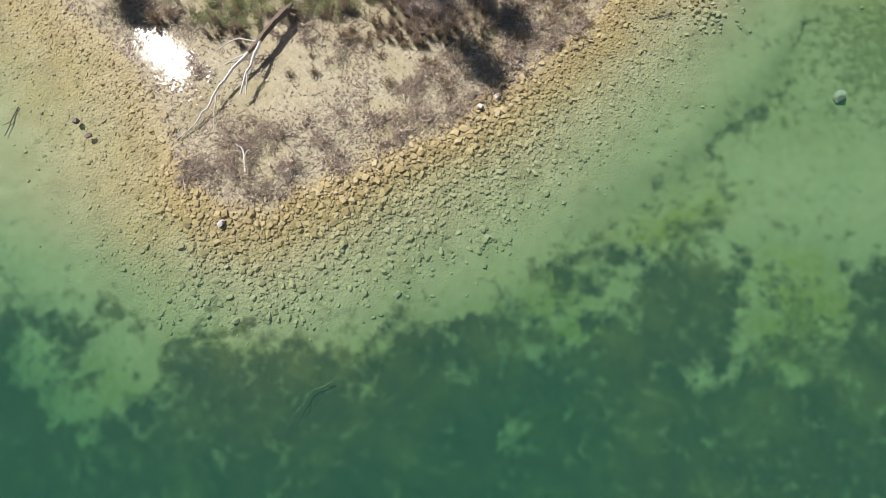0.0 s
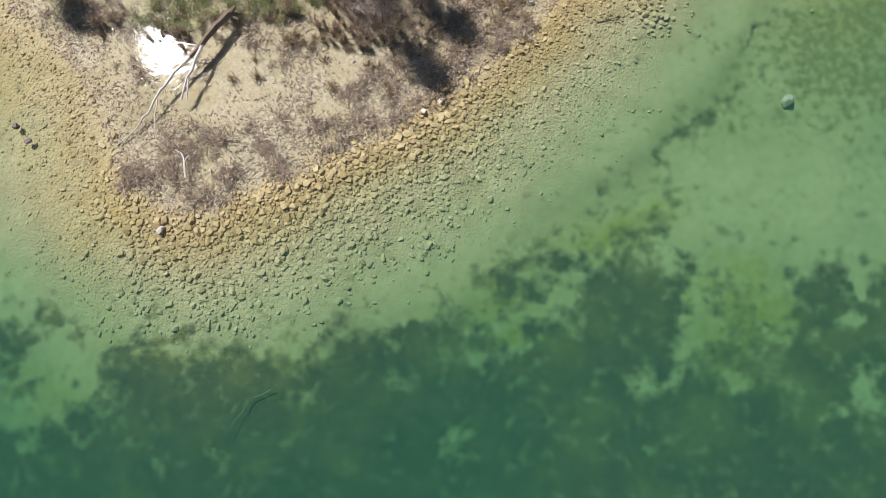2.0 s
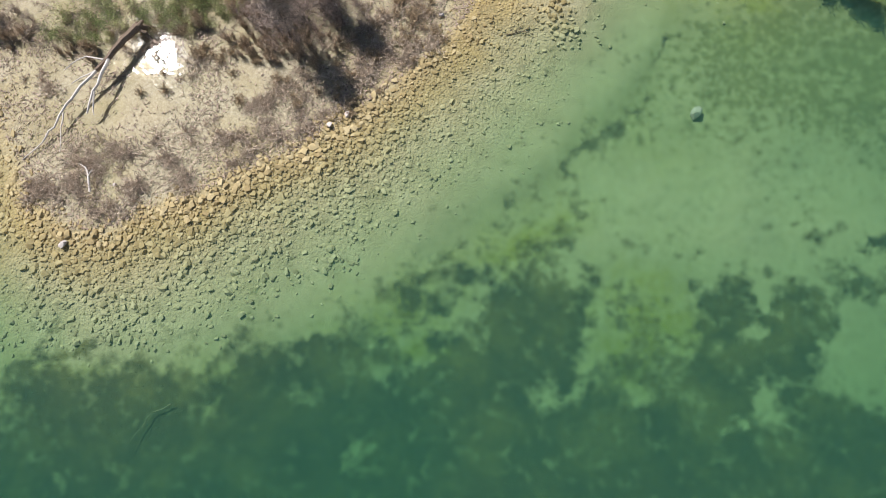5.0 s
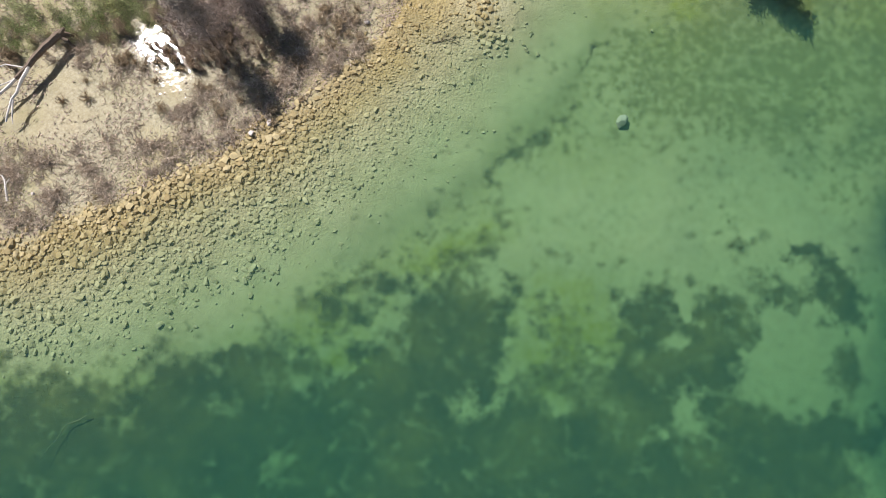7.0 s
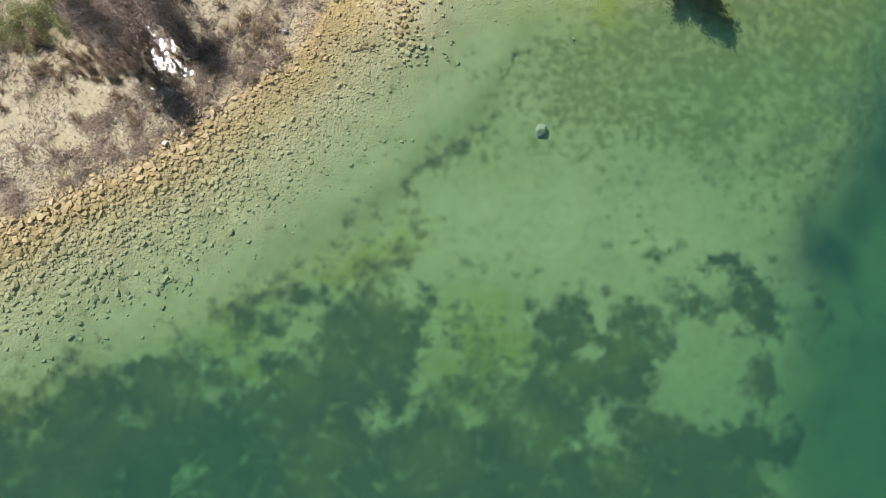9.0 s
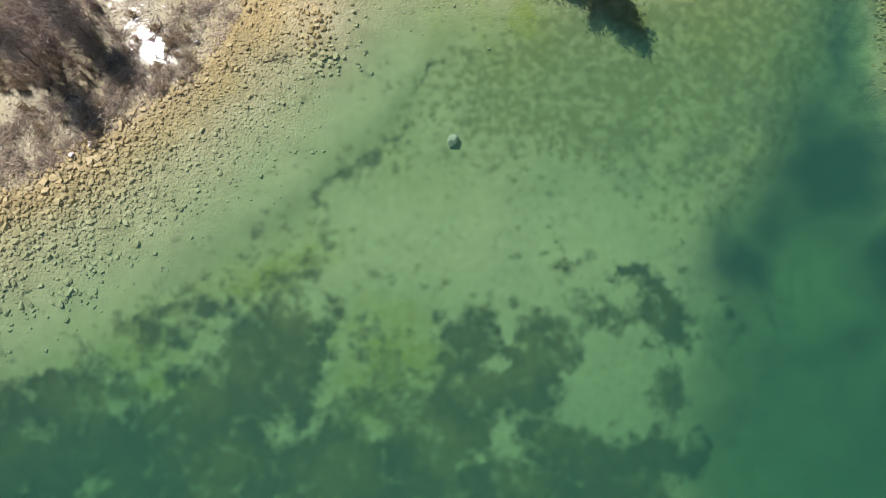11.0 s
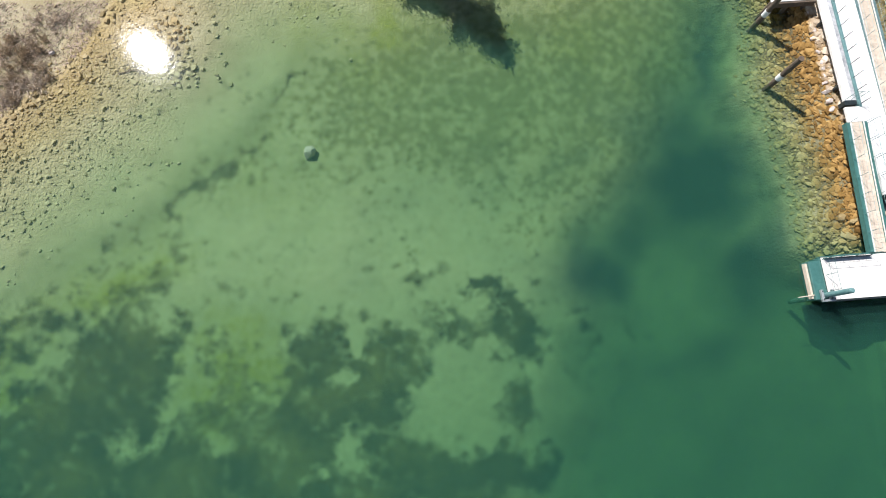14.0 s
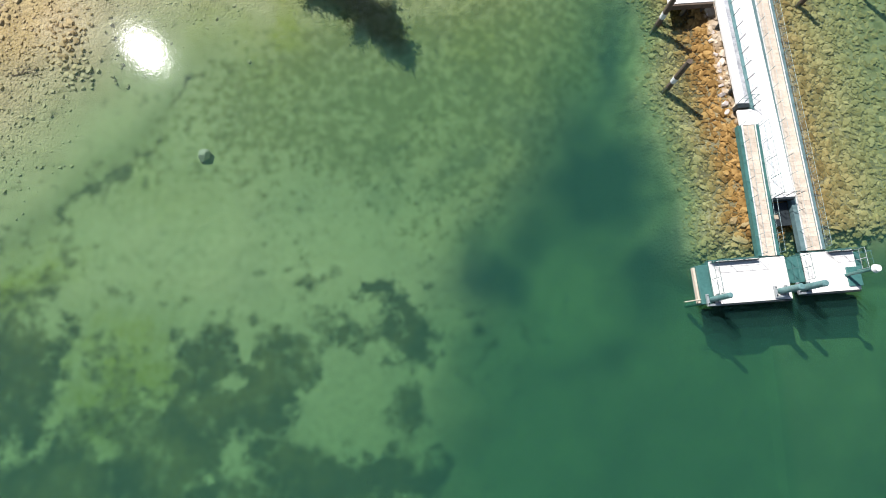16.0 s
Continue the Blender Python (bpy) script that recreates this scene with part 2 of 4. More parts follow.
def rod(bm, a, b, r0, r1=None, sides=8):
    a, b = Vector(a), Vector(b)
    d = b - a
    m = Matrix.Translation((a + b) / 2) @ d.to_track_quat("Z", "Y").to_matrix().to_4x4()
    bmesh.ops.create_cone(bm, cap_ends=True, segments=sides, radius1=r0, radius2=r0 if r1 is None else r1, depth=d.length, matrix=m)
    return bm


def tube_arrays(points, radii, sides, base):
    """Vertices and faces of a bent tapering tube."""
    pts = [Vector(p) for p in points]
    verts, faces = [], []
    for k, (p, r) in enumerate(zip(pts, radii)):
        d = (pts[min(k + 1, len(pts) - 1)] - pts[max(k - 1, 0)]).normalized()
        u = d.orthogonal().normalized()
        w = d.cross(u)
        for s in range(sides):
            a = 2 * math.pi * s / sides
            verts.append(p + (u * math.cos(a) + w * math.sin(a)) * r)
    for k in range(len(pts) - 1):
        for s in range(sides):
            i, j = base + k * sides + s, base + k * sides + (s + 1) % sides
            faces.append((i, j, j + sides, i + sides))
    faces.append(tuple(base + s for s in range(sides))[::-1])
    faces.append(tuple(base + (len(pts) - 1) * sides + s for s in range(sides)))
    return verts, faces


# ---------------------------------------------------------------- the lie of the land
# shore of the brushy point, then the narrow stone bank that carries the pier
POINT = np.array([(-60, 34), (-46, 31), (-37, 28.2), (-31, 23.8), (-26.6, 18.0), (-24.6, 13.4), (-23.2, 11.4), (-20.8, 9.7), (-17.4, 10.1), (-14.4, 11.3), (-9.2, 13.8), (-5.4, 15.5), (-1.9, 17.6), (1.3, 20.1),
                  (3.4, 21.8), (5.4, 23.8), (7.2, 26.4), (8.6, 29.5), (12.0, 33.5), (20, 36), (30, 35.5), (40, 37), (48, 44), (52, 70), (-60, 90)])
BANK = np.array([(59.9, 10.9), (60.1, 14.5), (59.5, 18.5), (58.9, 22.0), (58.6, 26), (58.0, 32), (56, 60), (62, 60), (61.9, 30), (62.2, 22), (62.6, 15), (62.2, 10.8)])


def signed_distance(px, py, poly):
    """Metres outside the polygon; negative inside."""
    best = np.full(px.shape, 1e9)
    inside = np.zeros(px.shape, bool)
    for (ax, ay), (bx, by) in zip(poly, np.roll(poly, -1, 0)):
        ex, ey = bx - ax, by - ay
        t = np.clip(((px - ax) * ex + (py - ay) * ey) / (ex * ex + ey * ey), 0, 1)
        best = np.minimum(best, np.hypot(px - ax - t * ex, py - ay - t * ey))
        if ay != by:
            inside ^= ((ay > py) != (by > py)) & (px < (bx - ax) * (py - ay) / (by - ay) + ax)
    return np.where(inside, -best, best)


def value_noise(px, py, scale, seed):
    """Smooth noise from -1 to 1."""
    rng = np.random.RandomState(seed)
    table = rng.uniform(-1, 1, (256, 256))
    u, v = px / scale + 1000.0, py / scale + 1000.0
    iu, iv = np.floor(u).astype(int), np.floor(v).astype(int)
    fu, fv = u - iu, v - iv
    fu, fv = fu * fu * (3 - 2 * fu), fv * fv * (3 - 2 * fv)
    q = lambda a, b: table[(iu + a) % 256, (iv + b) % 256]
    return (q(0, 0) * (1 - fu) + q(1, 0) * fu) * (1 - fv) + (q(0, 1) * (1 - fu) + q(1, 1) * fu) * fv


def fractal(px, py, scale, seed, octaves=4):
    return sum(value_noise(px, py, scale / 2 ** k, seed + k) * 0.55 ** k for k in range(octaves))


def lie(px, py):
    """Height of the ground and the distances to both shores."""
    px, py = np.asarray(px, float), np.asarray(py, float)
    wob = 0.35 * value_noise(px, py, 3.1, 3)
    d1 = signed_distance(px, py, POINT) + wob
    d2 = signed_distance(px, py, BANK) + wob * 0.6
    reach = d1 * (1 - 0.42 * np.clip((-23 - px) / 4, 0, 1) * np.clip((py - 7) / 5, 0, 1))
    h1 = np.interp(reach, [-40, -17, -10, -5, -1.0, 0, 1.2, 3, 8, 12, 17, 30, 80], [1.5, 0.1, -0.07, -0.10, -0.08, -0.05, -0.18, -0.40, -1.05, -1.68, -2.65, -4.2, -6])
    h1 = h1 - 0.3 * np.clip((-18 - px) / 6, 0, 1) * np.clip((d1 - 2) / 6, 0, 1) * np.clip((9 - py) / 5, 0, 1)
    rough = d2 + 0.7 * fractal(px, py, 5.0, 23, 3) * np.clip(d2 / 3, 0, 1)
    h2 = np.interp(rough, [-3, -0.8, 0, 0.8, 2.2, 3.6, 5.0, 6.5, 8.5, 12, 20, 80], [0.75, 0.4, 0.05, -0.20, -0.62, -1.3, -2.3, -3.2, -3.8, -4.2, -4.4, -6])
    fall = np.clip((11.6 - py + 0.9 * fractal(px, py, 4.0, 27, 3)) / 6.5, 0, 1)
    h2 = h2 - 4.2 * fall ** 1.6
    h2 = np.where(px > 62.4, np.interp(d2, [-3, -0.8, 0, 2, 5.5, 8, 14, 20, 80], [0.4, 0.1, -0.12, -0.30, -0.6, -0.95, -1.35, -2.0, -5]) - 2.6 * np.clip((11.5 - py) / 4.0, 0, 1), h2)
    south = np.clip((9.0 - py) / 14, 0, 1)
    shelf = -1.55 - 0.95 * south + 0.12 * np.clip((py - 14) / 10, 0, 1) - 0.25 * np.clip((px - 26) / 10, 0, 1)
    shelf = shelf - 1.6 * np.clip((6 - px) / 10, 0, 1) * np.clip((5 - py) / 7, 0, 1)
    brink = np.interp(py, [-5, 4, 11.5, 17, 28, 40], [38, 38, 40.5, 45, 49.0, 51]) + 1.2 * fractal(px, py, 6.0, 29, 2)
    drop = np.clip((px - brink + 1.5) / 9.0, 0, 1)
    shelf = shelf - 2.0 * drop * drop * (3 - 2 * drop)
    shelf = shelf + 0.62 * np.exp(-(((px - 13.5) / 4.0) ** 2 + ((py - 27.0) / 4.0) ** 2))
    far = np.clip((np.hypot(px - 15, py - 10) - 70) / 200, 0, 1)
    shelf = shelf - 6 * far
    k = 4.5
    h = np.log(np.exp(k * np.maximum(h1, -6)) + np.exp(k * np.maximum(h2, -6)) + np.exp(k * np.maximum(shelf, -6))) / k
    h = np.where(d1 < 0, np.maximum(h1, h2), h)
    h = h + 0.45 * np.exp(-(((px - 13.0) / 3.6) ** 2 + ((py - 27.5) / 4.0) ** 2)) * (d1 > 0)
    h = h + 0.035 * fractal(px, py, 2.4, 11) * np.clip(1.2 - far * 4, 0, 1) + 0.02 * value_noise(px, py, 0.5, 17)
    return h, d1, d2


def ground_z(x, y):
    return float(lie(np.array([x]), np.array([y]))[0][0])


# outline of the broad weed bed, then single patches (x, y, long, wide, turn, strength)
WEED_BED = np.array([(-60, 0.8), (-39.4, 0.4), (-35.0, -0.1), (-33.3, -2.2), (-29.0, -3.7), (-25.1, -2.9), (-25.1, -0.3), (-22.8, 1.5), (-19.8, 1.5), (-17.5, 0.6), (-14.5, 1.4), (-10.8, 2.0), (-7.0, 2.7), (-3.2, 3.0),
                     (-0.5, 2.3), (2.2, 0.4), (4.6, 2.6), (6.7, 5.3), (8.7, 6.6), (13.8, 6.9), (13.9, 3.8), (14.8, 1.2), (17.6, -0.6), (20.6, -0.4), (21.6, 1.4), (20.9, 3.4), (20.8, 5.4), (23.6, 5.4), (25.5, 5.9),
                     (27.8, 4.7), (30.5, 4.6), (30.4, 2.0), (29.7, -1.2), (31.8, -0.8), (34.0, -1.9), (35.9, -1.5), (37.1, -0.8), (38.5, -2.7), (36.3, -5.7), (42, -16), (90, -60), (-60, -60)])
WEED_WEST = [(-33.0, 2.7, 1.3, 1.0, -4, 1.0), (-28.6, 3.2, 1.2, 1.0, -4, 1.0), (-31.4, 0.5, 1.3, 0.9, -4, 1.0), (-30.3, -0.5, 1.6, 0.8, -4, 1.0), (-34.4, 5.1, 0.5, 0.5, 0, 0.6), (-36.6, 2.2, 1.4, 2.5, 0, 1.0),
             (-22.1, 1.7, 1.3, 0.6, -4, 1.0), (-30.4, 1.7, 2.4, 0.6, 16, 0.9), (5.2, 6.3, 1.5, 0.9, 0, 1.1), (-19.8, 1.8, 1.7, 0.6, -24, 1.0), (-26.4, 3.7, 0.6, 0.5, 0, 0.5), (15.0, 6.4, 1.0, 1.0, 0, 0.8)]
WEED_EAST = [(30.2, 9.0, 1.1, 1.6, 24, 0.8), (31.3, 6.9, 1.0, 0.9, 0, 0.7), (33.2, 5.3, 1.6, 1.1, 0, 1.0), (36.5, 6.1, 2.0, 1.7, -20, 1.0), (35.1, 4.5, 1.9, 1.3, 0, 1.0), (38.2, 4.4, 1.1, 1.7, 0, 0.9), (42.6, 5.3, 2.0, 1.7, 0, 0.6),
             (39.6, 3.9, 1.1, 0.9, 0, 0.5), (34.5, 8.1, 1.3, 0.6, 20, 0.7), (35.0, 3.0, 1.7, 0.6, -10, 0.9), (24.4, 4.0, 2.4, 2.0, 0, 1.0), (28.1, 3.2, 2.0, 1.8, 0, 1.0), (27.8, 5.8, 1.2, 0.6, 0, 0.7), (36.8, 1.4, 1.3, 1.7, 0, 0.9)]
PALE_WEST = [(-1.3, -5.2, 0.8, 1.2, -4, 1.2), (-9.7, 0.2, 0.9, 0.6, 26, 0.7), (-11.4, -1.6, 1.3, 0.5, 16, 0.6), (-8.5, 1.3, 0.4, 0.6, 0, 0.6), (2.4, 1.7, 1.7, 0.8, 10, 1.0), (-5.5, -0.6, 1.2, 0.5, 0, 0.4), (11.7, -5.4, 0.6, 0.5, 0, 0.5),
             (-20.0, -6.3, 1.1, 0.4, -24, 0.45), (-18.1, -7.6, 0.5, 0.6, 0, 0.45), (-23.5, -4.7, 0.6, 0.4, 0, 0.45), (-1.4, 3.6, 1.7, 0.8, 0, 0.7), (1.7, 4.8, 2.0, 1.0, 16, 0.8), (11.5, -0.7, 0.6, 0.6, 0, 0.8), (13.5, -0.9, 0.8, 0.6, 0, 0.8)]
PALE_EAST = [(25.1, 2.9, 0.8, 0.9, 0, 1.0), (27.0, 4.2, 0.5, 0.6, 0, 0.9), (26.3, -2.2, 1.2, 1.3, 0, 1.2), (23.7, -3.5, 0.6, 0.5, 0, 0.6), (32.8, 0.8, 2.5, 2.0, 30, 1.4), (30.3, -0.6, 0.5, 0.8, 0, 0.9), (37.6, -1.0, 0.4, 0.5, 0, 0.9),
             (34.5, -2.5, 1.0, 1.4, -20, 0.8), (32.1, 7.6, 0.8, 0.7, 0, 0.6), (22.5, 6.3, 0.9, 0.8, 0, 0.6)]
ALGAE_GREEN = [(10.2, 8.8, 3.9, 1.3, 24, 1.0), (17.9, 2.7, 3.2, 3.8, -10, 1.0), (2.5, 1.7, 2.8, 1.1, 0, 0.8), (1.5, 4.6, 4.3, 1.5, 20, 0.7), (13.2, 10.1, 1.7, 2.1, -30, 0.5), (-10.1, -0.2, 3.1, 1.4, 16, 0.7), (-20.5, 0.8, 3.3, 0.7, -4, 0.5),
               (28.2, 27.5, 2.0, 3.0, 0, 1.1), (20.0, 16.0, 3.7, 2.1, 0, 0.3), (43.6, 26.8, 5.7, 3.3, 0, 0.5), (-28.6, -1.7, 4.1, 1.2, -4, 0.5), (24.0, 28.5, 3.0, 2.0, 0, 0.4)]
# dark pools of the deep channel, whose dimness is painted on the bed
DARK_POOLS = [(51.0, 16.0, 4.2, 3.4, -20, 0.95), (53.5, 24.8, 1.5, 5.8, 0, 0.7), (42.6, 9.2, 2.1, 2.4, -20, 0.85), (46.5, 12.3, 3.4, 1.5, 40, 0.6), (55.2, 10.6, 2.3, 3.4, 0, 0.85), (42.4, 17.6, 1.8, 1.0, 10, 0.3), (51.8, 3.2, 2.1, 1.0, 0, 0.4),
             (48.5, 2.6, 2.7, 1.1, 0, 0.25)]
FOOT_X, FOOT_Y = [0, 1.4, 6.0, 10.0, 12.6, 14.1, 15.6, 17.6, 19.2, 20.0, 22], [6.2, 6.9, 9.5, 11.3, 12.9, 14.9, 16.3, 17.6, 19.5, 20.7, 25]


def spots(px, py, rows):
    """Sum of soft round-shouldered patches."""
    f = np.zeros(px.shape)
    for x, y, long, wide, turn, strong in rows:
        c, s = math.cos(radians(turn)), math.sin(radians(turn))
        u, v = ((px - x) * c + (py - y) * s) / long, ((py - y) * c - (px - x) * s) / wide
        f = np.maximum(f, strong * np.exp(-0.6 * (u * u + v * v)))
    return f


def weed_field(px, py):
    """How thick the weed stands, 0 to 1, with ragged soft margins."""
    sx = px + 0.9 * fractal(px, py, 2.4, 41, 5)
    sy = py + 0.9 * fractal(px, py, 2.4, 51, 5)
    f = np.clip(0.5 - signed_distance(sx, sy, WEED_BED) / 3.2, 0, 1.1)
    f = np.maximum(f, np.maximum(spots(sx, sy, WEED_WEST), spots(sx, sy, WEED_EAST)))
    f = f - 0.8 * (spots(sx, sy, PALE_WEST) + spots(sx, sy, PALE_EAST))
    f = np.maximum(f, 0.47 * np.clip(spots(sx, sy, ALGAE_GREEN[:7]) * 1.5, 0, 1))
    f = f + 0.5 * fractal(px, py, 2.2, 61, 6) * np.clip(f * 2.2, 0, 1) * np.clip(1.9 - 1.5 * f, 0.25, 1)
    # thin broken ribbon at the foot of the stone slope
    rib = np.interp(sx, FOOT_X, FOOT_Y)
    f = np.maximum(f, 0.72 * np.exp(-((sy - rib) / 0.9) ** 2) * ((sx > 5) & (sx < 21.5)) * np.clip(0.7 + 0.9 * fractal(px, py, 1.8, 58), 0, 1))
    return np.clip(f, 0, 1)


def stretched(lo, hi, step, far):
    """Even steps between lo and hi, then growing ones to the horizon."""
    mid = list(np.arange(lo, hi + step / 2, step))
    out, s = [], step
    left, right = lo, hi
    while right < far:
        s *= 1.35
        left, right = left - s, right + s
        out.append((left, right))
    return np.array([a for a, _ in out][::-1] + mid + [b for _, b in out])


def sheet(name, xs, ys, zs, mat, attrs):
    nx, ny = len(xs), len(ys)
    gx, gy = np.meshgrid(xs, ys)
    co = np.stack([gx, gy, zs], -1).reshape(-1, 3)
    i = (np.arange(ny - 1)[:, None] * nx + np.arange(nx - 1)[None, :]).ravel()
    quads = np.stack([i, i + 1, i + nx + 1, i + nx], -1)
    me = bpy.data.meshes.new(name)
    me.vertices.add(len(co))
    me.vertices.foreach_set("co", co.ravel().astype(np.float32))
    me.loops.add(quads.size)
    me.loops.foreach_set("vertex_index", quads.ravel().astype(np.int32))
    me.polygons.add(len(quads))
    me.polygons.foreach_set("loop_start", (np.arange(len(quads)) * 4).astype(np.int32))
    me.update(calc_edges=True)
    me.polygons.foreach_set("use_smooth", np.ones(len(quads), bool))
    for key, val in attrs.items():
        a = me.attributes.new(key, "FLOAT", "POINT")
        a.data.foreach_set("value", val.ravel().astype(np.float32))
    me.materials.append(mat)
    me.validate()
    return new(name, me)


xs, ys = stretched(-42, 76, 0.2, 2400), stretched(-11, 33, 0.2, 2400)
GX, GY = np.meshgrid(xs, ys)
H, D1, D2 = lie(GX, GY)


SX, SY = GX + 0.8 * fractal(GX, GY, 3.0, 33, 5), GY + 0.8 * fractal(GX, GY, 3.0, 37, 5)
FOOT = GY - np.interp(GX, FOOT_X, FOOT_Y)
ON_FOOT = np.clip((GX - 1) / 4, 0, 1) * np.clip((25 - GX) / 4, 0, 1)
blob = lambda x, y, w, h: np.exp(-((GX - x) / w) ** 2 - ((GY - y) / h) ** 2)
attrs = {
    "weed": weed_field(GX, GY) * np.clip((-H - 0.5) * 2.5, 0, 1),
    "gravel": np.clip(1.2 - np.minimum(np.abs(D1 - 2) / 7, np.abs(D2 - 1) / 6), 0, 1),
    "algae": np.clip((-H - 0.6) * 2, 0, 1) * np.clip(0.04 + 0.34 * np.clip((GX - 21) / 6, 0, 1) * np.clip((GY - 10) / 5, 0, 1) + 0.24 * np.clip((GY - 13) / 7, 0, 1) * np.clip((GX - 12) / 8, 0, 1) + 0.3 * np.exp(-((GX - 40) / 5) ** 2) * np.clip((GY - 8) / 5, 0, 1) + 0.25 * fractal(GX, GY, 7, 63) + 0.85 * blob(38.5, 25.5, 9, 5.5) + 0.45 * blob(42.6, 17.6, 2.2, 1.6) + 0.45 * blob(29, 22, 8, 4) + 0.35 * np.exp(-((FOOT + 1.0) / 2.0) ** 2) * ON_FOOT - 0.5 * blob(19.5, 10.5, 6.5, 3.4), 0, 1) * np.clip((3.0 + H) * 1.5, 0, 1),
    # broken darker band along the slope's foot
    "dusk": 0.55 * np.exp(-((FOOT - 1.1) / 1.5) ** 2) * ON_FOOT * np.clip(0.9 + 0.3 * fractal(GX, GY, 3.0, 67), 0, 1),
    "yellow": np.clip(spots(SX, SY, ALGAE_GREEN) * (0.85 + 0.5 * fractal(GX, GY, 1.6, 69, 5)), 0, 1) * np.clip((-H - 0.3) * 3, 0, 1),
    "ochre": np.clip(np.exp(-((D1 - 1.0) / 1.9) ** 2) * np.clip((GX + 27) / 4, 0, 1) + 0.6 * np.exp(-((D1 - 3.5) / 4) ** 2) * np.clip((-22 - GX) / 4, 0, 1) + 0.6 * blob(-35, 22.5, 4, 4) + 0.5 * blob(9.5, 27, 2.5, 4), 0, 1) * np.clip(0.75 + 0.4 * fractal(GX, GY, 3.0, 73), 0, 1),
    # strongest where stones lie thick: silt plus gap shade, as colour
    "rubble": 0.16 * np.exp(-((D1 - 0.9) / 1.2) ** 2) * np.clip((GX + 27) / 5, 0.2, 1) * (GX < 10) + np.clip(1.4 - np.clip(D2, 0, 9) / np.where(GX < 62.3, 4.0, 9.0), 0, np.where(GX < 62.3, 0.85, 0.72)) * np.clip(0.75 + 0.5 * fractal(GX, GY, 2.0, 87), 0, 1) * np.clip((H + 1.7) * 1.2, 0, 1),
    # painted darkness of deep water, growing with depth and in the pools
    "pool_dark": np.clip(0.36 * np.clip((-H - 1.9) / 2.2, 0, 1) * np.clip((GX - 36) / 4, 0, 1) + spots(SX, SY, DARK_POOLS) + 0.1 * np.clip((GX - 44) / 6, 0, 1) * np.clip((4 - GY) / 5, 0, 1) + 0.12 * fractal(GX, GY, 3.0, 83), 0, 1) * np.clip((-H - 1.0) * 1.5, 0, 1),
    "land": np.clip(-D1 / 1.2, 0, 1) * np.clip(0.5 + 0.8 * fractal(GX, GY, 3.2, 71), 0, 1),
}
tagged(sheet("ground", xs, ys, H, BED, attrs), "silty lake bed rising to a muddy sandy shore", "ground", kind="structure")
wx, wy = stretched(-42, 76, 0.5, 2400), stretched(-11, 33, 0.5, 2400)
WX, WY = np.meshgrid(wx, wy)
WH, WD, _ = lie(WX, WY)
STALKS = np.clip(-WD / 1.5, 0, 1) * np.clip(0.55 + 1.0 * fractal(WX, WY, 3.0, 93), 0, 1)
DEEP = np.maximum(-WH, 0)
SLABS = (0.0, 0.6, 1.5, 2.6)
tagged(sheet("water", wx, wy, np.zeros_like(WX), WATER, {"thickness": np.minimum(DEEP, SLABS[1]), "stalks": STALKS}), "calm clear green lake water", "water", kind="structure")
# added sheets that carry the deeper water's tint and haze in their colour
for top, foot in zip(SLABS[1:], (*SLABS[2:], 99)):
    tagged(sheet("water_below", wx, wy, np.full_like(WX, -top), HAZE, {"thickness": np.clip(DEEP, top, foot) - top}), "added sheet standing for murky green lake water below the surface", "water", kind="structure")

# ---------------------------------------------------------------- stones


def hull(rng, count=4, flat=0.55):
    """An angular block: the hull of a skewed slab's corners and a few knobs on its faces."""
    bm = bmesh.new()
    lean = rng.uniform(-0.18, 0.18, 2)
    for cx in (-1, 1):
        for cy in (-1, 1):
            for cz in (-1, 1):
                q = rng.uniform(0.42, 0.95, 3) * (1.0 if cz < 0 else 0.8)
                bm.verts.new((0.46 * cx * q[0] + lean[0] * cz, 0.38 * cy * q[1] + lean[1] * cz, 0.5 * flat * cz * q[2]))
    for _ in range(count):
        v = Vector(rng.normal(size=3)).normalized()
        bm.verts.new((v.x * 0.5, v.y * 0.45, v.z * 0.5 * flat))
    r = bmesh.ops.convex_hull(bm, input=bm.verts)
    bmesh.ops.delete(bm, geom=[g for g in r["geom_interior"] if isinstance(g, bmesh.types.BMVert)], context="VERTS")
    bm.verts.index_update()
    out = np.array([v.co[:] for v in bm.verts]), [[v.index for v in f.verts] for f in bm.faces]
    bm.free()
    return out


srng = np.random.RandomState(5)
HULLS = [hull(srng, int(srng.randint(5, 11)), srng.uniform(0.40, 0.66)) for _ in range(24)]
STONE_MESHES = {m.name: [mesh_from("stone", v, f, m) for v, f in HULLS] for m in (STONE, RUST_STONE)}


def heap(name, places, label, category, keep, single=STONE, joined=STONES):
    """A spread of loose stones (x, y, z, size, turn): those that keep() picks are blocks of their own, the others one mesh."""
    bank = tagged(new(name), label, category)
    verts, faces, base, singles = [], [], 0, 0
    for k, (x, y, z, s, turn, tip) in enumerate(places):
        v, f = HULLS[k % len(HULLS)]
        if singles < 300 and keep(x, y):
            ob = new("stone", STONE_MESHES[single.name][k % len(HULLS)])
            ob.matrix_world = pose(x, y, z, tip, tip * 0.6, turn) @ Matrix.Diagonal((s, s, s, 1))
            ob.parent = bank
            singles += 1
            continue
        m = np.array(pose(x, y, z, tip, tip * 0.6, turn).to_3x3()) @ np.diag((s * (1.0 + 0.22 * ((k * 7) % 5) / 4), s * (0.85 + 0.25 * ((k * 3) % 7) / 6), s))
        verts.append(v @ m.T + (x, y, z))
        faces += [[i + base for i in g] for g in f]
        base += len(v)
    if verts:
        ob = new("rubble", mesh_from("rubble", np.concatenate(verts), faces, joined))
        ob.parent = bank
        tagged(ob, kind="stuff")
    return bank


